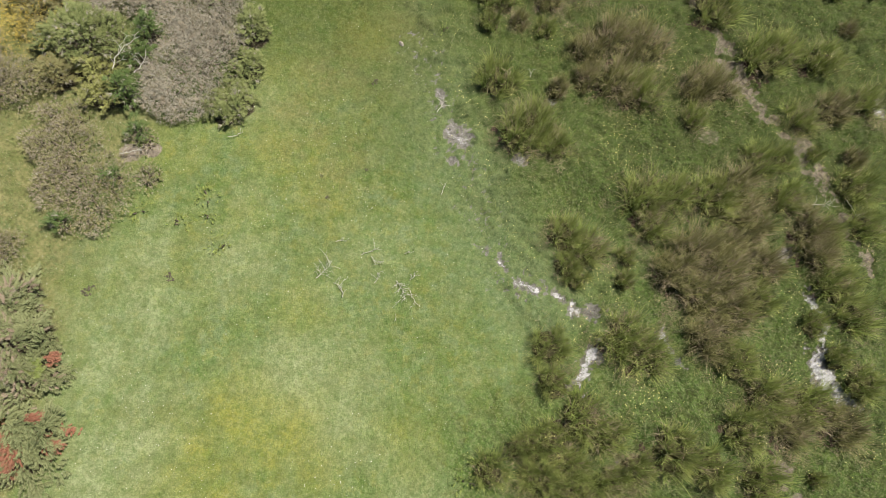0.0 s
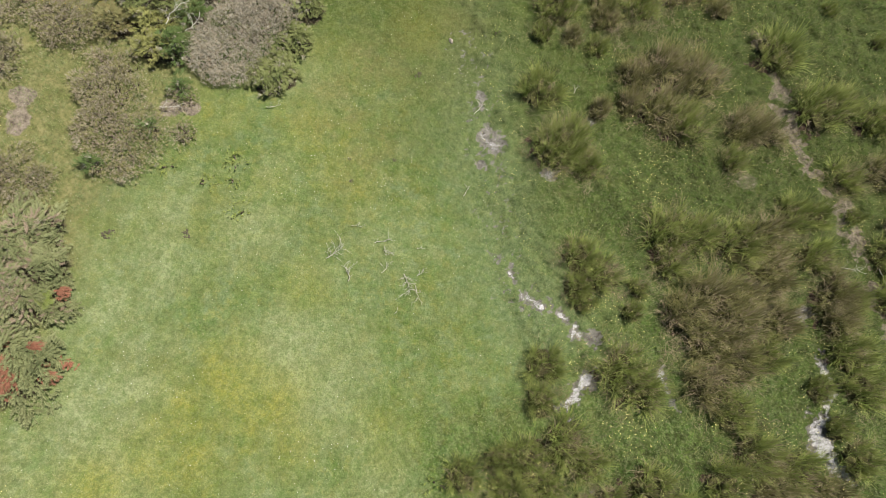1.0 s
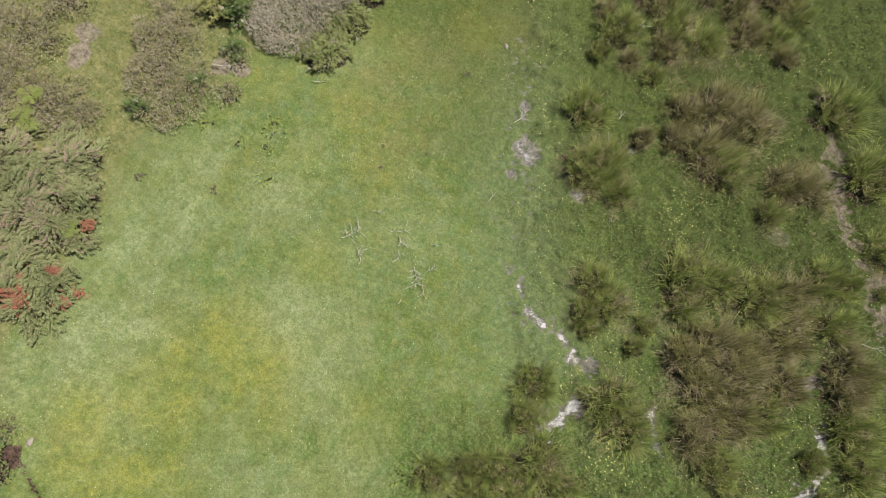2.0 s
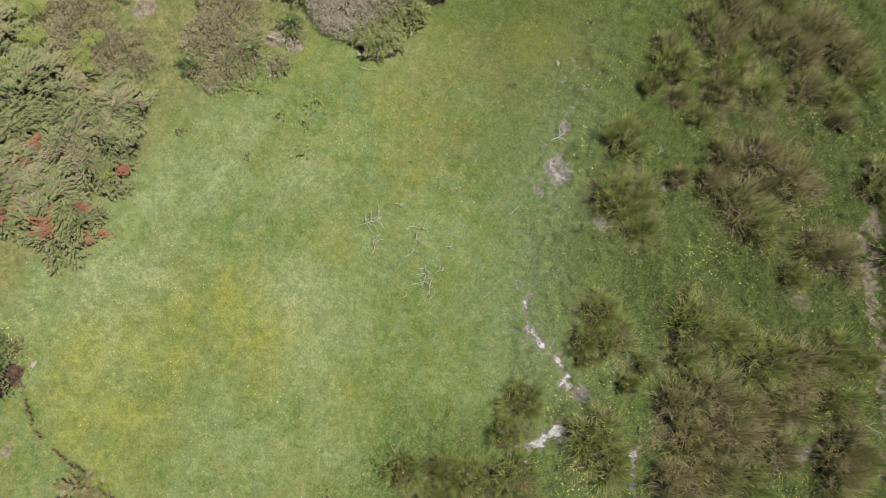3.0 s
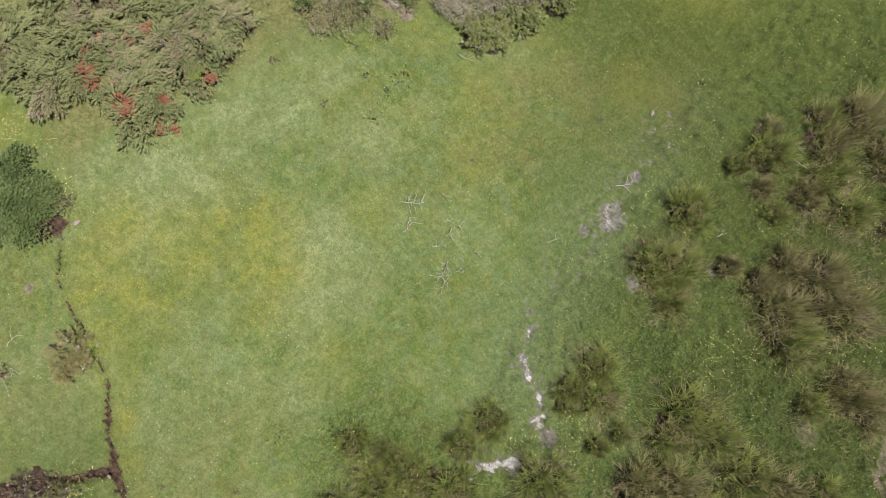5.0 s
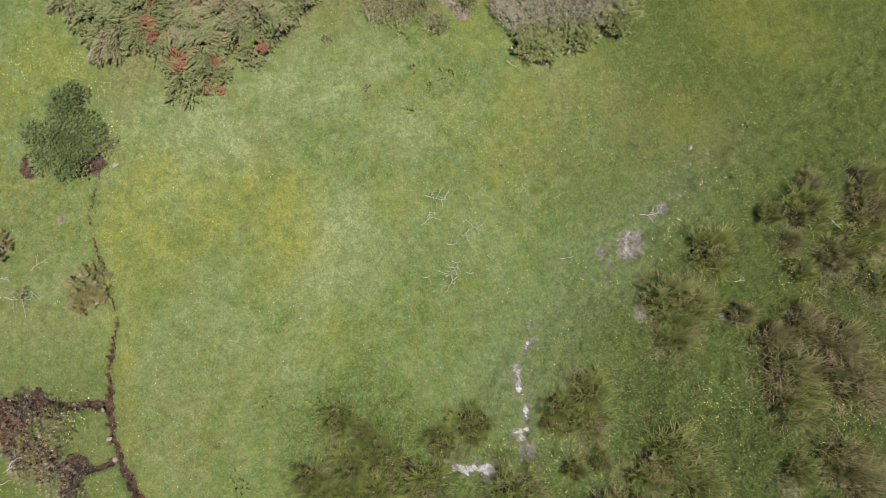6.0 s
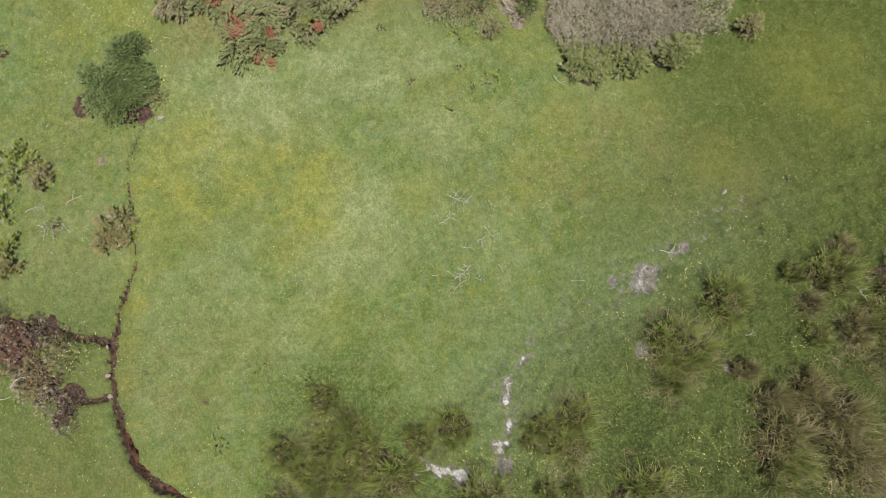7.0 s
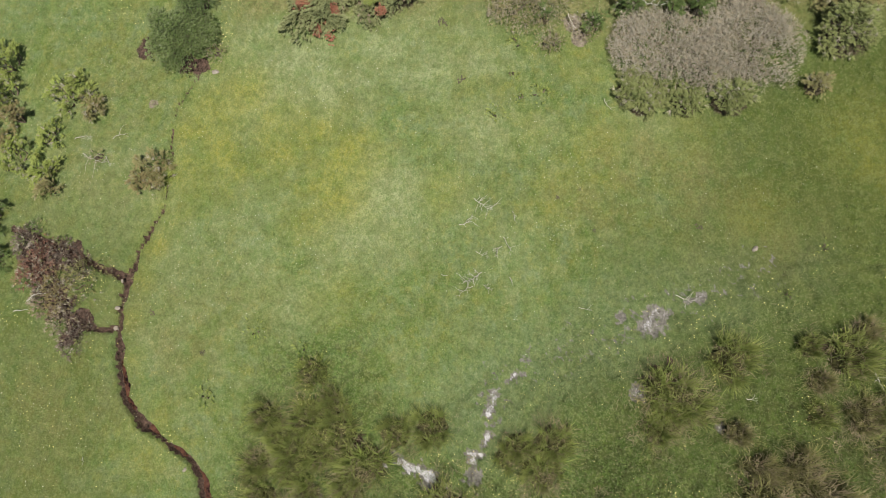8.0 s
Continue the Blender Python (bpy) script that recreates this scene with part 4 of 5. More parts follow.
def build_tussocks():
    r = np.random.default_rng(5)
    extra = extra_rushes(18)
    for kind, rows, seeds in (("green", GREEN_RUSH + extra[0::3], (1, 2, 3, 10)), ("mixed", MIXED_RUSH + extra[1::3], (4, 5, 6, 11)), ("brown", BROWN_RUSH + extra[2::3], (7, 8, 9, 12))):
        first = []
        for k, (x, y, size) in enumerate(rows):
            z = float(height(np.array([x]), np.array([y]))[0])
            s = size / 0.39
            m = Matrix.Translation((x, y, z)) @ Matrix.Rotation(r.uniform(0, 6.283), 4, "Z") @ Matrix.Diagonal((s, s, 0.45 + 0.8 * min(s, 1.3), 1))
            if k < len(seeds):
                first.append(make_tussock(kind, seeds[k]))
                first[k].matrix_basis = m
            else:
                copy_thing(first[k % len(seeds)], Matrix()).matrix_basis = m


# ---------------------------------------------------------------- shrubs
FROND, SPRAY, TUFT, LEAF, FLOWER = frond_shape(), frond_shape(4, 9, 0.42), tuft_shape(), leaf_shape(), flower_shape()
SPIKY, LONG = tuft_shape(9, 1.0, 0.055, 3), tuft_shape(4, 1.0, 0.022, 5)


def dome(u, v, seed):
    """Height, 0 to 1, of a lumpy low crown over the unit disc."""
    a = np.arctan2(v, u)
    q = np.hypot(u, v) / (0.62 + 0.38 * vnoise(a * 1.8 + 9, np.full(np.shape(a), seed * 3.7), seed) + 0.3 * vnoise(a * 5 + 40, np.full(np.shape(a), seed * 1.7), seed))
    return np.sqrt(np.clip(1 - q ** 2.4, 0, 1)) * (0.6 + 0.55 * fbm(u * 2, v * 2, 1.0, seed)), q


def shrub(name, label, category, x, y, rx, ry, tall, seed, layers, clump=0.2, spin=0.0, group="", stems=14, boughs=False, fill=1.0):
    """A low shrub: stems from the root, and clumps of sprays that radiate over a lumpy crown.
    layers: part name, shape, material, sprays per square metre, size, how far up the shoots stand, zone of the crown, label."""
    r = np.random.default_rng(seed)
    thing = tagged(new(name), label, category, group)
    z0 = float(height(np.array([x]), np.array([y]))[0])
    thing.matrix_basis = pose(x, y, z0, 0, 0, spin)
    area = math.pi * rx * ry
    n = int(area / (clump * clump) * 1.1) + 6
    cu, cv = r.uniform(-1.1, 1.1, n * 3), r.uniform(-1.1, 1.1, n * 3)
    top, q = dome(cu, cv, seed)
    ok = q < 0.97
    most = int(n * fill * (1.0 if boughs else 1.5))
    cu, cv, top = cu[ok][:most], cv[ok][:most], top[ok][:most]
    inner = max(0.45, 1 - 0.9 * clump / min(rx, ry)) if boughs else 1.0
    cx, cy, cz = cu * rx * inner, cv * ry * inner, tall * top * (r.uniform(0.4, 1.15, len(top)) if boughs else r.uniform(0.65, 1.05, len(top)))
    crad = clump * r.uniform(0.7, 1.5, len(cx))
    heading, shade = np.arctan2(cv, cu) + r.normal(0, 0.8, len(cx)), r.random(len(cx))
    patch = fbm(cx, cy, 1.3, seed + 5)
    paths, radii = [], []
    for k in r.choice(len(cx), min(stems, len(cx)), replace=False):
        end = np.array((cx[k], cy[k], max(cz[k], 0.1)))
        f = np.linspace(0, 1, 6)[:, None]
        bow = np.array((cx[k] * 0.3, cy[k] * 0.3, -0.12 * tall)) * np.sin(f * 3.1416)
        paths.append(np.array((0, 0, -0.05)) * (1 - f) + end * f + bow + r.normal(0, 0.015, (6, 3)) * f)
        radii.append(np.linspace(0.022, 0.005, 6))
    co, quads = tubes(paths, radii)
    part("woody_frame", mesh_of("woody_frame", co, quads, 4, M_BARK), thing)
    for pname, shape, material, per_m2, size, rise, zone, plabel in layers:
        weight = crad ** 2 * np.maximum(zone(cu, cv, patch), 0)
        count = int(per_m2 * area)
        if weight.sum() <= 0 or count < 3:
            continue
        k = r.choice(len(cx), count, p=weight / weight.sum())
        a, d = r.uniform(0, 6.283, count), np.sqrt(r.random(count))
        off = np.column_stack([np.cos(a), np.sin(a)]) * (d * crad[k])[:, None]
        pz = cz[k] * (0.8 + 0.2 * r.random(count)) + crad[k] * 0.85 * (1 - d * d) - r.random(count) * 0.07
        pos = np.column_stack([cx[k] + off[:, 0], cy[k] + off[:, 1], np.maximum(pz, 0.02)])
        axis = np.column_stack([np.cos(a) * d + cu[k] * 0.6, np.sin(a) * d + cv[k] * 0.6, rise * (1.15 - 0.8 * d)]) + r.normal(0, 0.22, (count, 3))
        up = np.column_stack([np.zeros(count), np.zeros(count), np.ones(count)]) + r.normal(0, 0.35, (count, 3))
        if boughs:
            s, w, h = r.random(count), r.normal(0, 0.3, count), heading[k]
            ahead, across = np.column_stack([np.cos(h), np.sin(h)]), np.column_stack([-np.sin(h), np.cos(h)])
            w = w * (1.15 - 0.7 * s)
            pos[:, :2] = np.column_stack([cx[k], cy[k]]) + ahead * ((s * 2.0 - 0.9) * crad[k])[:, None] + across * (w * crad[k])[:, None]
            pos[:, 2] = np.maximum(cz[k] + crad[k] * (0.75 - 2.2 * w * w - 0.55 * s * s) - r.random(count) * 0.05, 0.02)
            axis = np.column_stack([ahead + across * (w * 2.0)[:, None], rise * (0.9 - 0.7 * s)]) + r.normal(0, 0.17, (count, 3))
        if zone is not everywhere:
            keep = zone(pos[:, 0] / rx, pos[:, 1] / ry, patch[k]) > 0.6 * r.random(count)
            pos, axis, up, k, count = pos[keep], axis[keep], up[keep], k[keep], int(keep.sum())
            if not count:
                continue
        sizes = size * r.uniform(0.6, 1.25, count)
        rnd = np.clip(0.55 * r.random(count) + 0.7 * shade[k] - 0.12, 0, 1)
        part(pname, scatter_mesh(pname, shape, pos, frames_of(axis, up), sizes, rnd, material), thing, plabel)["kind"] = "stuff"
    return thing


def everywhere(u, v, p):
    return np.ones(np.shape(u))


RUST_SPOTS = [(-6.75, -0.6, 0.07), (-6.45, 0.0, 0.07), (-5.75, 0.35, 0.06), (-5.8, -0.1, 0.07), (-7.0, 0.1, 0.07), (-7.4, 0.0, 0.08), (-6.9, 0.6, 0.06), (-8.0, 0.1, 0.09), (-7.6, -0.75, 0.08), (-6.5, -0.8, 0.07), (-6.6, 1.2, 0.06), (-7.12, -0.42, 0.1), (-6.18, -0.53, 0.2), (-5.64, -0.34, 0.14), (-5.42, 0.05, 0.14), (-6.3, -0.19, 0.09), (-5.99, 1.02, 0.12), (-5.45, 1.2, 0.08), (-6.0, 0.14, 0.1), (-7.79, -0.34, 0.16), (-7.2, -0.91, 0.18), (-7.14, -1.08, 0.13), (-7.52, 0.45, 0.15), (-6.5, 0.43, 0.1), (-9.2, -0.5, 0.15), (-6.9, -0.9, 0.12)]


DRY_SPOTS = [(-8.3, -0.14, 0.3), (-6.73, 0.79, 0.2), (-6.72, -0.38, 0.25), (-7.46, 1.89, 0.3), (-7.06, 2.12, 0.35), (-6.92, 1.26, 0.3), (-7.6, -0.4, 0.2)]


def juniper(x, y, rx, ry, tall, seed):
    def rusty(u, v, p):
        near = np.zeros(np.shape(u))
        for sx, sy, r in RUST_SPOTS:
            near = np.maximum(near, smooth(1.3, 0.8, np.hypot(x + u * rx - sx, y + v * ry - sy) / r))
        return near

    def live(u, v, p):
        return 1.0 - 0.7 * rusty(u, v, p)

    def pinkish(u, v, p):
        near = smooth(0.53, 0.62, p) * 0.6 + 0.05
        for sx, sy, r in DRY_SPOTS:
            near = near + smooth(1.3, 0.7, np.hypot(x + u * rx - sx, y + v * ry - sy) / r)
        return near
    u = np.random.default_rng(seed).uniform(-1, 1, (2, 400))
    share = float(rusty(u[0], u[1], None).mean())
    shrub("juniper_shrub", "sprawling grey-green juniper with feathery sprays and rusty dead patches", "shrub", x, y, rx, ry, tall, seed,
          [("foliage", SPRAY, M_JUNIPER, 980, 0.115, 0.4, live, ""), ("dead_foliage", SPRAY, M_RUSTY, 3000 * share, 0.105, 0.3, rusty, "rust red dead sprays"),
           ("dry_foliage", SPRAY, M_PINKISH, 190, 0.11, 0.4, pinkish, "dry pinkish brown sprays"), ("dead_wood", LONG, M_DEADTWIG, 150, 0.16, 0.4, pinkish, "bare grey twigs")],
          0.23, 0.0, "junipers at the edge of the turf", 14, True, 0.8)


def heather(x, y, rx, ry, tall, seed, spin=0.0):
    shrub("heather_cushion", "grey-brown heather cushion, not in flower", "heather", x, y, rx, ry, tall, seed,
          [("foliage", TUFT, M_HEATHER, 1800, 0.055, 0.6, everywhere, ""), ("green_foliage", FROND, M_GORSE_DULL, 400, 0.085, 0.5, everywhere, "dull green live shoots"),
           ("dead_wood", LONG, M_DEADTWIG, 200, 0.13, 0.5, everywhere, "bare grey twigs")], 0.15, spin, "heather cushions on the heath")


def dead_gorse(x, y, rx, ry, tall, seed, spin=0.0, fringe=None):
    layers = [("dead_wood", SPIKY, M_DEADTWIG, 1300, 0.07, 0.2, everywhere, ""), ("brown_wood", TUFT, M_HEATHER, 350, 0.1, 0.4, everywhere, "brown dead twigs"), ("long_wood", LONG, M_DEADTWIG, 800, 0.17, 0.12, everywhere, "long bare pale twigs")]
    if fringe:
        fx, fy = fringe

        def edge(u, v, p):
            return smooth(0.5, 0.85, u * fx + v * fy) + 0.01
        layers.append(("green_fringe", FROND, M_GORSE, 420, 0.11, 0.2, edge, "green living fringe"))
    shrub("dead_gorse", "large grey half-dead gorse thicket of fine twigs", "gorse", x, y, rx, ry, tall, seed, layers, 0.17, spin, "gorse on the heath", 24)


def gorse(x, y, rx, ry, tall, seed, look_of="green", spin=0.0):
    material = {"green": M_GORSE, "dull": M_GORSE_DULL, "dark": M_GORSE_DARK, "yellow": M_YELLOWGREEN, "fresh": M_FRESH, "brown": M_GORSE_BROWN}[look_of]
    label = {"green": "bright green gorse bush with upright soft shoots", "dull": "brownish green straggling gorse bush", "dark": "small dark green sprig of young gorse",
             "yellow": "yellow-green tuft of young gorse shoots", "fresh": "fresh green gorse bush with dense soft shoots", "brown": "straggling gorse bush browned and half dead"}[look_of]
    layers = [("foliage", FROND, material, 620 if y < 0 else 1050, 0.105, 0.8, everywhere, ""), ("dead_wood", TUFT, M_DEADTWIG, 70, 0.13, 0.7, everywhere, "bare grey twigs")]
    if look_of in ("dull", "brown"):
        layers.append(("dry_foliage", FROND, M_GORSE_BROWN if look_of == "dull" else M_GORSE, 260, 0.1, 0.7, everywhere, "dry brown shoots" if look_of == "dull" else "last green shoots"))
    shrub("gorse_bush", label, "gorse", x, y, rx, ry, tall, seed, layers, 0.125, spin, "gorse on the heath", 12, True, 0.3 if y < 0 else 1.0)


def bracken(x, y, size, seed):
    """A young fern: arching fronds with paired leaflets, from one root among the junipers."""
    r = np.random.default_rng(seed)
    thing = tagged(new("bracken_fern"), "young yellow-green bracken fern standing among juniper shrubs", "fern", "ferns among the junipers")
    thing.matrix_basis = pose(x, y, float(height(np.array([x]), np.array([y]))[0]) + 0.34, 0, 0, r.uniform(0, 360))
    co, quads = tubes([np.column_stack([np.zeros(4), np.zeros(4), np.linspace(-0.4, 0.08, 4)])], [np.linspace(0.012, 0.006, 4)])
    part("stalk", mesh_of("stalk", co, quads, 4, M_BARK), thing)
    count = int(r.integers(6, 9))
    for k in range(count):
        head, rise, length = 6.283 * (k + 0.6 * r.random()) / count, r.uniform(0.25, 0.8), size * r.uniform(0.8, 1.3)
        tri, along = [], []
        ahead, across = np.array((math.cos(head), math.sin(head), 0.0)), np.array((-math.sin(head), math.cos(head), 0.0))
        spine = [ahead * length * u + np.array((0, 0, length * (rise * u - 0.75 * rise * u * u) + 0.06)) for u in np.linspace(0, 1, 13)]
        for i in range(1, 12):
            w = length * 0.42 * math.sin(3.1416 * min(1.0, 0.12 + 0.9 * (1 - i / 12.5))) * r.uniform(0.8, 1.15)
            for side in (-1, 1):
                tip = spine[i] + across * side * w + ahead * 0.35 * w + np.array((0, 0, r.normal(-0.01, 0.012)))
                tri.append((spine[i] - ahead * 0.02 * length, spine[i] + ahead * 0.035 * length, tip))
                along.append((0.2, 0.2, 1.0))
        tri.append((spine[10] + across * 0.006, spine[10] - across * 0.006, spine[12]))
        along.append((0.5, 0.5, 1.0))
        tri = np.array(tri)
        part("frond", mesh_of("frond", tri, np.arange(len(tri) * 3), 3, M_FERN, along=np.ravel(along), rnd=np.full(len(tri) * 3, r.random())), thing)


def weed(x, y, size, seed):
    shrub("weed_patch", "low soft dark green weeds in the turf", "weed", x, y, size, size * 0.8, 0.07, seed,
          [("foliage", FROND, M_FRESH, 300, 0.085, 0.5, everywhere, "")], 0.09, 0.0, "weeds in the turf", 2)


def bramble(x, y, rx, ry, tall, seed):
    return shrub("bramble_bush", "dense rounded dark green broad-leaved bush over bare soil", "bush", x, y, rx, ry, tall, seed,
                 [("leaf_canopy", LEAF, M_LEAF, 5000, 0.043, 0.4, everywhere, ""), ("inner_canopy", LEAF, M_GORSE_DARK, 900, 0.055, 0.2, everywhere, "")], 0.16, 0.0, "", 30)


def peat_heather(x, y, rx, ry, tall, seed, material, label):
    shrub("dead_heather", label, "heather", x, y, rx, ry, tall, seed,
          [("foliage", TUFT, material, 900, 0.09, 0.6, everywhere, ""), ("dead_wood", SPIKY, M_DEADTWIG, 130, 0.1, 0.7, everywhere, "bare grey twigs"), ("green_foliage", FROND, M_GORSE_DULL, 90, 0.08, 0.5, everywhere, "dull green live shoots")], 0.16, 0.0, "dead heather on the peat", 10)


def build_shrubs():
    for k, row in enumerate(JUNIPERS):
        juniper(*row, 101 + k)
    heather(-6.45, 4.05, 0.74, 0.78, 0.42, 111, -20)
    heather(-7.0, 4.78, 0.6, 0.52, 0.4, 119, 10)
    heather(-7.85, 2.7, 0.75, 0.6, 0.35, 112)
    heather(-9.1, 4.75, 0.5, 0.5, 0.4, 113)
    heather(-8.9, 2.6, 0.8, 0.6, 0.35, 114)
    heather(-8.3, 5.85, 0.7, 0.5, 0.45, 115, 15)
    heather(-9.4, 3.6, 0.7, 0.7, 0.35, 116)
    heather(-9.2, 6.2, 0.8, 0.7, 0.4, 117)
    heather(-7.2, 5.4, 0.5, 0.3, 0.3, 118)
    dead_gorse(-5.2, 6.98, 0.92, 1.25, 0.55, 121, -4, (0.98, -0.2))
    dead_gorse(-5.45, 8.4, 0.9, 0.95, 0.6, 122)
    dead_gorse(-6.9, 8.3, 0.8, 0.9, 0.7, 123)
    for k, row in enumerate(GORSE):
        gorse(*row[:5], 131 + k, row[5])
    bramble(-5.36, -3.12, 0.68, 0.78, 0.7, 251)
    bramble(-5.95, -2.85, 0.46, 0.48, 0.72, 252)
    for k, (x, y, n) in enumerate([(-9.07, 1.86, 0.19), (-8.28, 2.56, 0.16), (-8.18, 2.21, 0.14), (-7.94, 2.09, 0.14), (-8.93, 1.03, 0.16), (-9.63, 1.06, 0.14), (-6.2, 0.88, 0.12), (-8.17, 0.57, 0.12), (-8.07, 0.94, 0.1), (-9.6, 2.3, 0.22)]):
        bracken(x, y, n * 1.25, 170 + k)
    for k, (x, y, n) in enumerate([(-4.42, 4.36, 0.2), (-4.3, 4.05, 0.14), (-3.95, 3.5, 0.2), (-4.75, 3.8, 0.16), (-5.5, 3.9, 0.18), (-1.45, 9.6, 0.12), (0.1, 9.9, 0.12), (-0.6, 8.9, 0.12)]):
        weed(x, y, n, 180 + k)
    weed(1.88, -1.73, 0.2, 192)
    weed(0.6, -0.9, 0.16, 193)
    weed(0.95, 0.1, 0.2, 194)
    heather(-5.15, -2.38, 0.14, 0.12, 0.16, 197)
    heather(-6.75, -5.75, 0.16, 0.14, 0.14, 198)
    heather(-5.5, 4.55, 0.25, 0.18, 0.16, 190)
    heather(-5.75, 5.2, 0.2, 0.2, 0.2, 191)
    red, dark = "reddish dead heather on dark peat", "dark brown dead heather on wet peat"
    for k, (x, y, n, material, label) in enumerate([(-0.47, -5.49, 0.3, M_REDHEATH, red), (-0.2, -5.62, 0.18, M_REDHEATH, red), (-0.8, -5.45, 0.2, M_REDHEATH, red), (-0.75, -5.08, 0.22, M_DARKHEATH, dark), (-0.5, -4.62, 0.2, M_DARKHEATH, dark),
                                                    (-0.95, -5.75, 0.28, M_DARKHEATH, dark), (0.64, -4.36, 0.2, M_DARKHEATH, dark), (0.35, -4.65, 0.14, M_DARKHEATH, dark), (0.05, -5.3, 0.2, M_DARKHEATH, dark),
                                                    (0.98, -4.5, 0.22, M_DARKHEATH, dark), (0.63, -4.85, 0.16, M_HEATHER, "grey-brown dead heather on dark peat"), (0.22, -5.2, 0.2, M_PINKISH, "pinkish dry heather on dark peat"),
                                                    (-0.12, -4.9, 0.24, M_GORSE_BROWN, "olive brown heather on dark peat"), (0.3, -4.88, 0.18, M_GORSE_BROWN, "olive brown heather on dark peat"),
                                                    (-0.25, -4.42, 0.26, M_GORSE_DULL, "yellow-green flowering tuft beside the ditch"), (-0.5, -4.05, 0.13, M_GORSE_DULL, "yellow-green flowering tuft beside the ditch")]):
        peat_heather(x, y, n * 1.15, n, 0.5 * n + 0.08, 161 + k, material, label)
    heather(-2.78, -4.6, 0.09, 0.1, 0.12, 195)


# ---------------------------------------------------------------- loose things
def dead_branch(x, y, length, heading, seed, twigs=4, thick=0.012, above=0.0):
    r = np.random.default_rng(seed)
    thing = tagged(new("dead_branch"), "bleached crooked dead branch lying on the grass", "branch", "dead branches on the turf")
    thing.matrix_basis = pose(x, y, float(height(np.array([x]), np.array([y]))[0]) + above, 0, 0, heading)
    t = np.linspace(-0.5, 0.5, 9)
    bend, thick = r.uniform(-0.9, 0.9), thick * 0.62
    limb = np.column_stack([t * length, (t * t - 0.1) * bend * length + r.normal(0, 0.022, 9) * length, 0.035 + np.abs(r.normal(0.015, 0.012, 9))])
    co, quads = tubes([limb], [np.linspace(thick, thick * 0.35, 9)], 6)
    part("limb", mesh_of("limb", co, quads, 4, M_WOOD), thing)
    for k in range(twigs * 2):
        i = int(r.integers(1, 8))
        a, n = r.choice((-1, 1)) * r.uniform(0.4, 1.2), length * r.uniform(0.18, 0.5)
        f = np.linspace(0, 1, 6)
        curl = r.uniform(-1.0, 1.0)
        pts = limb[i] + np.column_stack([f * n * math.cos(a), f * n * math.sin(a) + curl * n * f * f, 0.06 * np.sin(f * 2.4)]) + r.normal(0, 0.006, (6, 3)) * f[:, None]
        paths, radii = [pts], [np.linspace(thick * 0.5, thick * 0.2, 6)]
        side = a + r.choice((-1, 1)) * 0.8
        g = np.linspace(0, 1, 4)
        paths.append(pts[3] + np.column_stack([g * n * 0.4 * math.cos(side), g * n * 0.4 * math.sin(side), 0.02 * g]))
        radii.append(np.linspace(thick * 0.35, thick * 0.15, 4))
        co, quads = tubes(paths, radii, 5)
        part("twig", mesh_of("twig", co, quads, 4, M_WOOD), thing)


def lump(name, label, category, x, y, sx, sy, sz, seed, material, group=""):
    r = np.random.default_rng(seed)
    bm = bmesh.new()
    bmesh.ops.create_icosphere(bm, subdivisions=3, radius=1.0)
    shift = Vector(r.uniform(-9, 9, 3))
    for v in bm.verts:
        k = 1 + 0.35 * noise.noise(v.co * 1.3 + shift) + 0.12 * noise.noise(v.co * 4 + shift)
        v.co = Vector((v.co.x * sx, v.co.y * sy, v.co.z * sz)) * k
        v.co.z = max(v.co.z, -0.3 * sz)
    me = bpy.data.meshes.new(name)
    bm.to_mesh(me)
    bm.free()
    me.polygons.foreach_set("use_smooth", np.ones(len(me.polygons), bool))
    me.materials.append(material)
    ob = tagged(new(name, me), label, category, group)
    ob.matrix_basis = pose(x, y, float(height(np.array([x]), np.array([y]))[0]) + 0.2 * sz, 0, 0, r.uniform(0, 360))


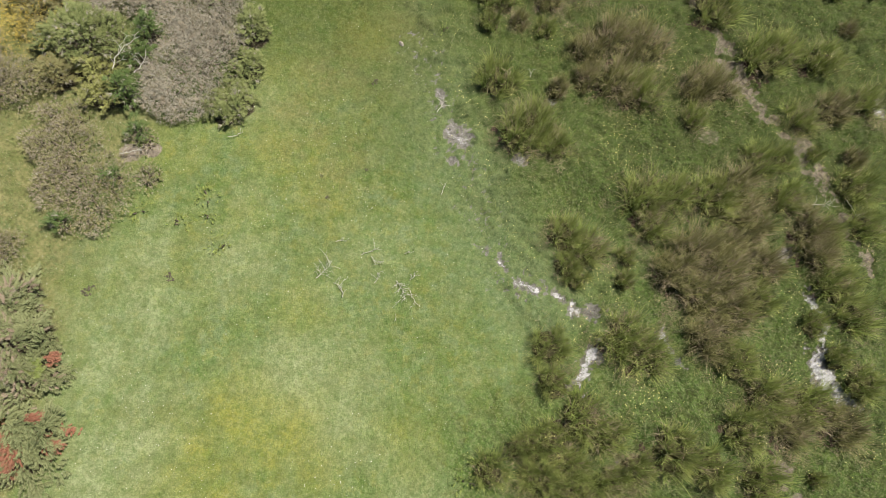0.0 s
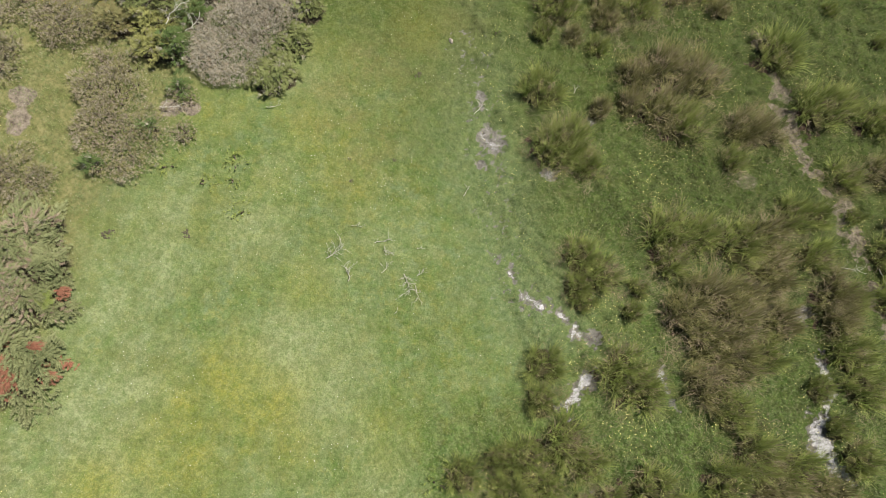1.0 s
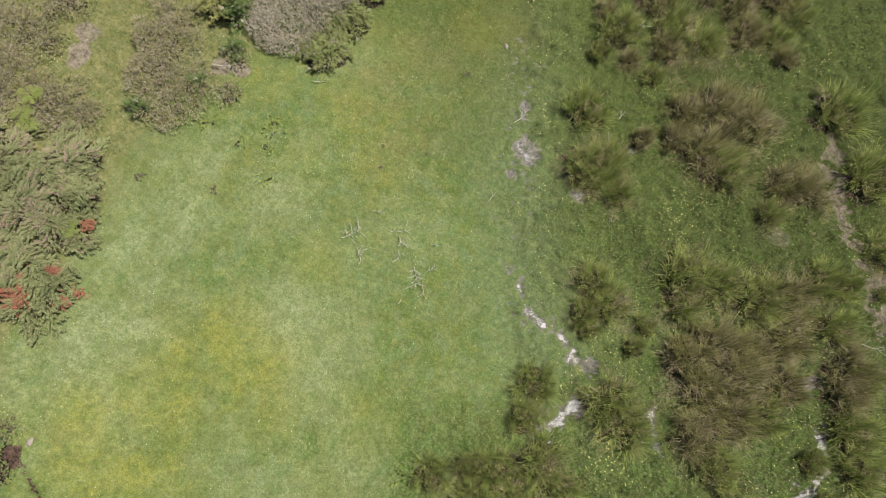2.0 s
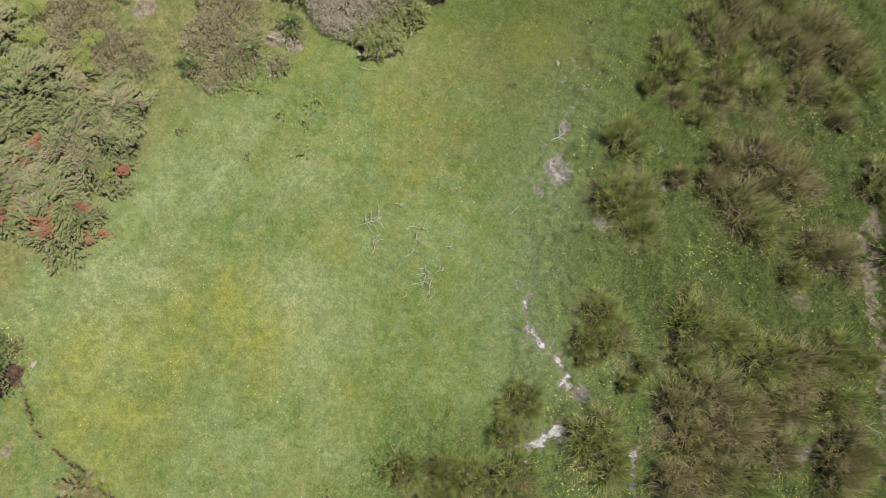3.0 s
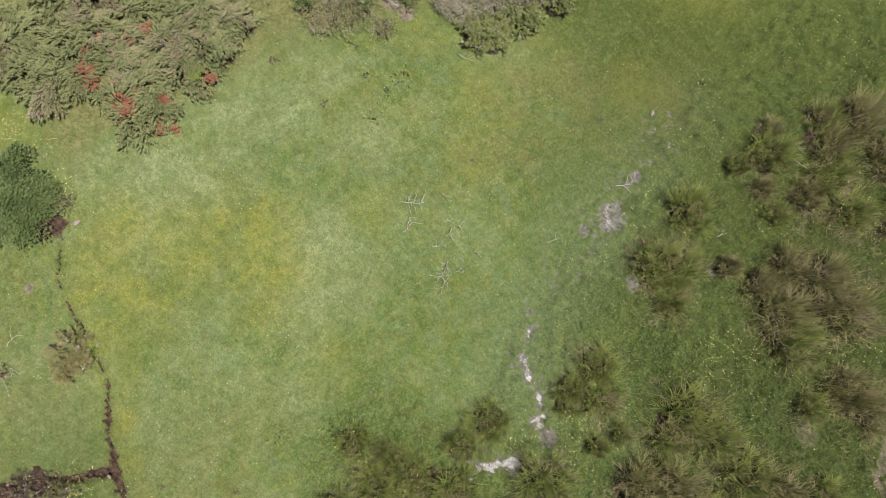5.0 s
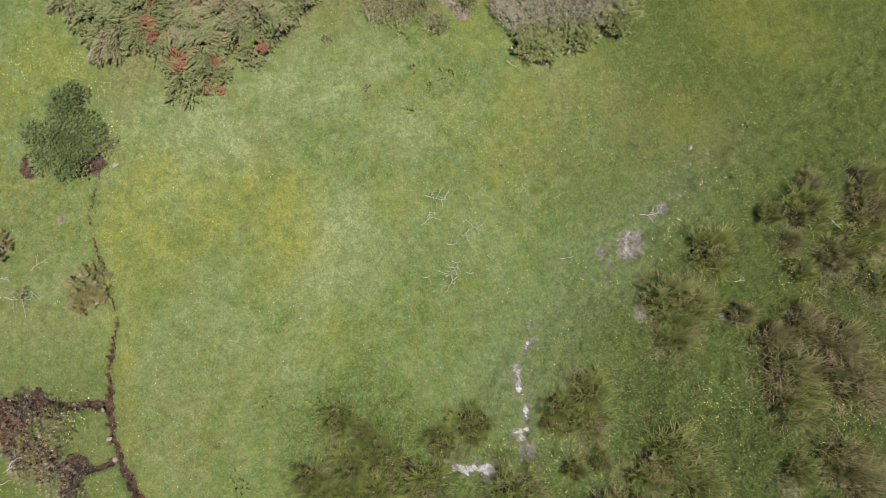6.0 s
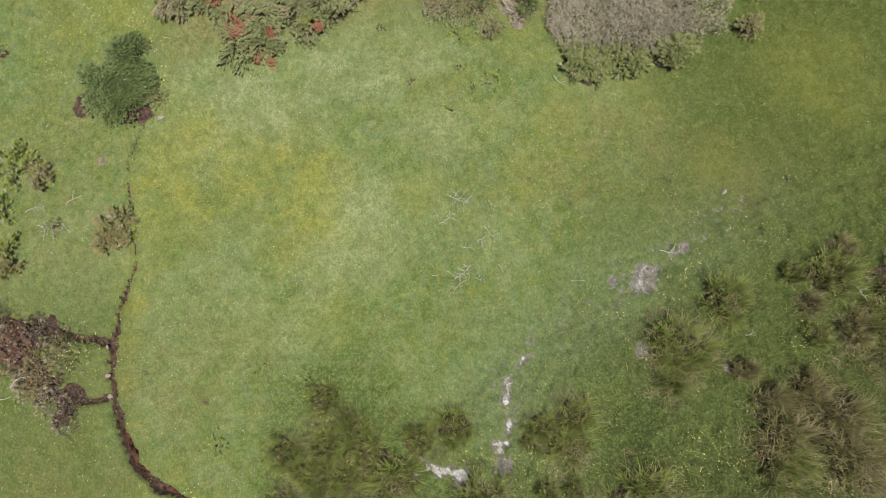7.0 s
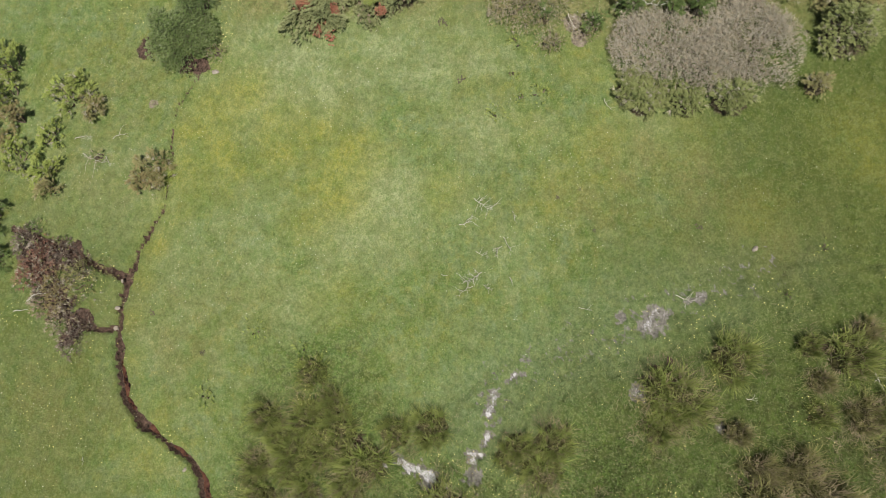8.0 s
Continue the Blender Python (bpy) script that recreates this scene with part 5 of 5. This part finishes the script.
def build_loose():
    for k, (x, y, n, a, tw, th) in enumerate([(-2.05, 3.35, 0.42, 60, 9, 0.011), (-1.72, 3.06, 0.32, 130, 4, 0.012), (-0.62, 3.22, 0.4, -60, 9, 0.012), (-0.38, 3.1, 0.34, -50, 2, 0.009),
                                              (-1.3, 3.85, 0.34, 35, 3, 0.009), (-1.16, 3.68, 0.24, -20, 7, 0.009), (-0.45, 3.52, 0.2, 70, 4, 0.008), (-0.6, 3.95, 0.16, 20, 2, 0.008), (-1.1, 3.36, 0.22, 80, 3, 0.008), (-1.85, 3.95, 0.2, 10, 2, 0.008), (-0.42, 7.12, 0.36, 75, 2, 0.014)]):
        dead_branch(x, y, n, a, 200 + k, tw, th)
    for k, (x, y, n, a, tw, th) in enumerate([(-4.15, 5.68, 0.3, 40, 1, 0.01), (8.3, 6.5, 0.4, -60, 1, 0.016), (7.6, 6.45, 0.4, 10, 4, 0.012), (-0.65, 2.7, 0.14, 90, 0, 0.008),
                                              (-0.14, 5.33, 0.25, 80, 1, 0.009), (0.85, 10.4, 0.4, 20, 1, 0.018), (1.3, 8.25, 0.2, 100, 1, 0.012), (3.2, -3.9, 0.14, 20, 0, 0.009)]):
        dead_branch(x, y, n, a, 220 + k, tw, th)
    for k, (x, y, n, a, tw, th) in enumerate([(-2.75, -4.75, 0.45, 70, 3, 0.012), (-3.2, -5.0, 0.4, 100, 3, 0.012), (-3.25, -4.2, 0.35, 95, 1, 0.01), (-2.7, -4.4, 0.25, 30, 3, 0.01),
                                              (0.16, -5.3, 0.42, 110, 1, 0.016), (0.45, -5.68, 0.3, 100, 0, 0.016), (-6.3, 6.6, 0.8, 70, 4, 0.014), (-5.9, 6.4, 0.5, 80, 3, 0.012), (-5.85, 4.95, 0.45, 30, 2, 0.014)]):
        dead_branch(x, y, n, a, 240 + k, tw, th, (0.0, 0.0, 0.0, 0.0, 0.16, 0.0, 0.7, 0.75, 0.1)[k])
    for k, (x, y, s) in enumerate([(-4.73, -2.38, 0.08), (-0.88, -5.8, 0.1), (0.68, -3.76, 0.085), (0.3, -3.73, 0.06), (1.5, -3.5, 0.05), (-0.24, -3.7, 0.04), (-1.42, 8.4, 0.065), (3.22, -1.92, 0.05)]):
        lump("stone", "pale weathered stone half sunk in the ground", "stone", x, y, s, s * 0.6, s * 0.5, 300 + k, M_STONE, "stones")
    for k, (x, y, s) in enumerate([(-4.66, 2.77, 0.1), (-5.9, 2.33, 0.13), (-2.26, 4.76, 0.05), (-1.64, 5.46, 0.05), (0.36, -2.98, 0.07), (1.07, -1.86, 0.07), (-2.45, 5.18, 0.04), (-1.8, 7.4, 0.08)]):
        dung(x, y, s, 320 + k)


def dung(x, y, size, seed):
    """A flat heap of crumbled droppings."""
    r = np.random.default_rng(seed)
    bm = bmesh.new()
    for k in range(26):
        a, d = r.uniform(0, 6.283), size * math.sqrt(r.random())
        m = Matrix.Translation((math.cos(a) * d, math.sin(a) * d * 0.7, 0.012)) @ Matrix.Rotation(r.uniform(0, 6.283), 4, "Z") @ Matrix.Diagonal((r.uniform(0.7, 1.4), r.uniform(0.6, 1.0), 0.55, 1))
        made = bmesh.ops.create_icosphere(bm, subdivisions=2, radius=size * r.uniform(0.08, 0.2), matrix=m)
        for v in made["verts"]:
            v.co += Vector(r.normal(0, size * 0.015, 3))
    me = bpy.data.meshes.new("dung")
    bm.to_mesh(me)
    bm.free()
    me.materials.append(M_DUNG)
    ob = tagged(new("dung", me), "crumbled dark dry dung flattened into the turf", "dung", "dung on the turf")
    ob.matrix_basis = pose(x, y, float(height(np.array([x]), np.array([y]))[0]), 0, 0, r.uniform(0, 360))


# ---------------------------------------------------------------- flowers
def flowers(name, label, x, y, low, tall, size, material, seed):
    r = np.random.default_rng(seed)
    n = len(x)
    pos = np.column_stack([x, y, at("height", x, y) + r.uniform(low, tall, n)])
    axis = np.column_stack([np.cos(a := r.uniform(0, 6.283, n)), np.sin(a), r.normal(0, 0.25, n)])
    up = np.tile((0.0, 0.0, 1.0), (n, 1)) + r.normal(0, 0.2, (n, 3))
    me = scatter_mesh(name, FLOWER, pos, frames_of(axis, up), size * r.uniform(0.7, 1.3, n), r.random(n), material)
    tagged(new(name, me), label, "flowers", kind="stuff")


def build_flowers():
    x, y, r = sow(105, lambda x, y: (1 - smooth(0.1, 0.4, at("peat_and_shade", x, y))) * at("bog", x, y) * smooth(0.5, 0.72, fbm(x, y, 1.1, 95)) * smooth(0.4, 0.6, fbm(x, y, 4.0, 89)) + 0.02 * at("bog", x, y), 21)
    flowers("buttercups", "small yellow buttercups scattered in the bog", x, y, 0.12, 0.3, 0.0078, M_BUTTER, 22)
    spots = [(3.75, 2.6, 0.5, 90), (3.9, 1.9, 0.4, 50), (2.4, 0.9, 0.45, 40), (6.5, 2.9, 0.5, 40), (2.9, 4.0, 0.4, 30), (7.8, 9.9, 0.4, 35), (4.3, 9.4, 0.4, 25), (-0.25, -4.3, 0.3, 45),
             (6.9, 4.6, 0.4, 30), (-6.9, -2.7, 0.25, 60), (-6.4, -2.25, 0.25, 25), (-5.45, -2.25, 0.3, 30), (-6.9, -4.0, 0.7, 45), (-6.2, -4.4, 0.5, 25), (-7.4, -3.5, 0.4, 30), (-8.7, 7.1, 0.35, 160), (-8.5, 3.4, 0.25, 16), (-0.2, -3.9, 0.4, 25), (0.6, -5.7, 0.4, 25), (2.7, -2.3, 0.3, 25), (2.0, -4.7, 1.2, 70), (1.0, -3.3, 0.8, 25), (2.5, 0.75, 0.25, 40)]
    r = np.random.default_rng(23)
    px = np.concatenate([r.normal(a, s * 0.6, n) for a, b, s, n in spots])
    py = np.concatenate([r.normal(b, s * 0.6, n) for a, b, s, n in spots])
    ok = at("peat_and_shade", px, py) < 0.4
    px, py = px[ok], py[ok]
    flowers("buttercup_clusters", "clusters of yellow buttercups among rushes and gorse", px, py, 0.08, 0.25, 0.0085, M_BUTTER, 24)
    r = np.random.default_rng(27)
    gx, gy = r.normal(-8.5, 0.36, 2400), r.normal(6.95, 0.42, 2400)
    flowers("gorse_flowers", "yellow gorse blossom over the top of a bush", gx, gy, 0.3, 0.68, 0.0068, M_BLOOM, 28)
    x, y, r = sow(30, lambda x, y: (1 - at("bog", x, y)) * (0.12 + 0.88 * smooth(0.5, 0.7, fbm(x, y, 0.8, 96))), 25)
    flowers("daisies", "small white daisies dotted over the turf", x, y, 0.03, 0.06, 0.0062, M_DAISY, 26)


fill_fields()
build_ground()
build_water()
build_tussocks()
build_shrubs()
build_loose()
build_flowers()
build_grass()
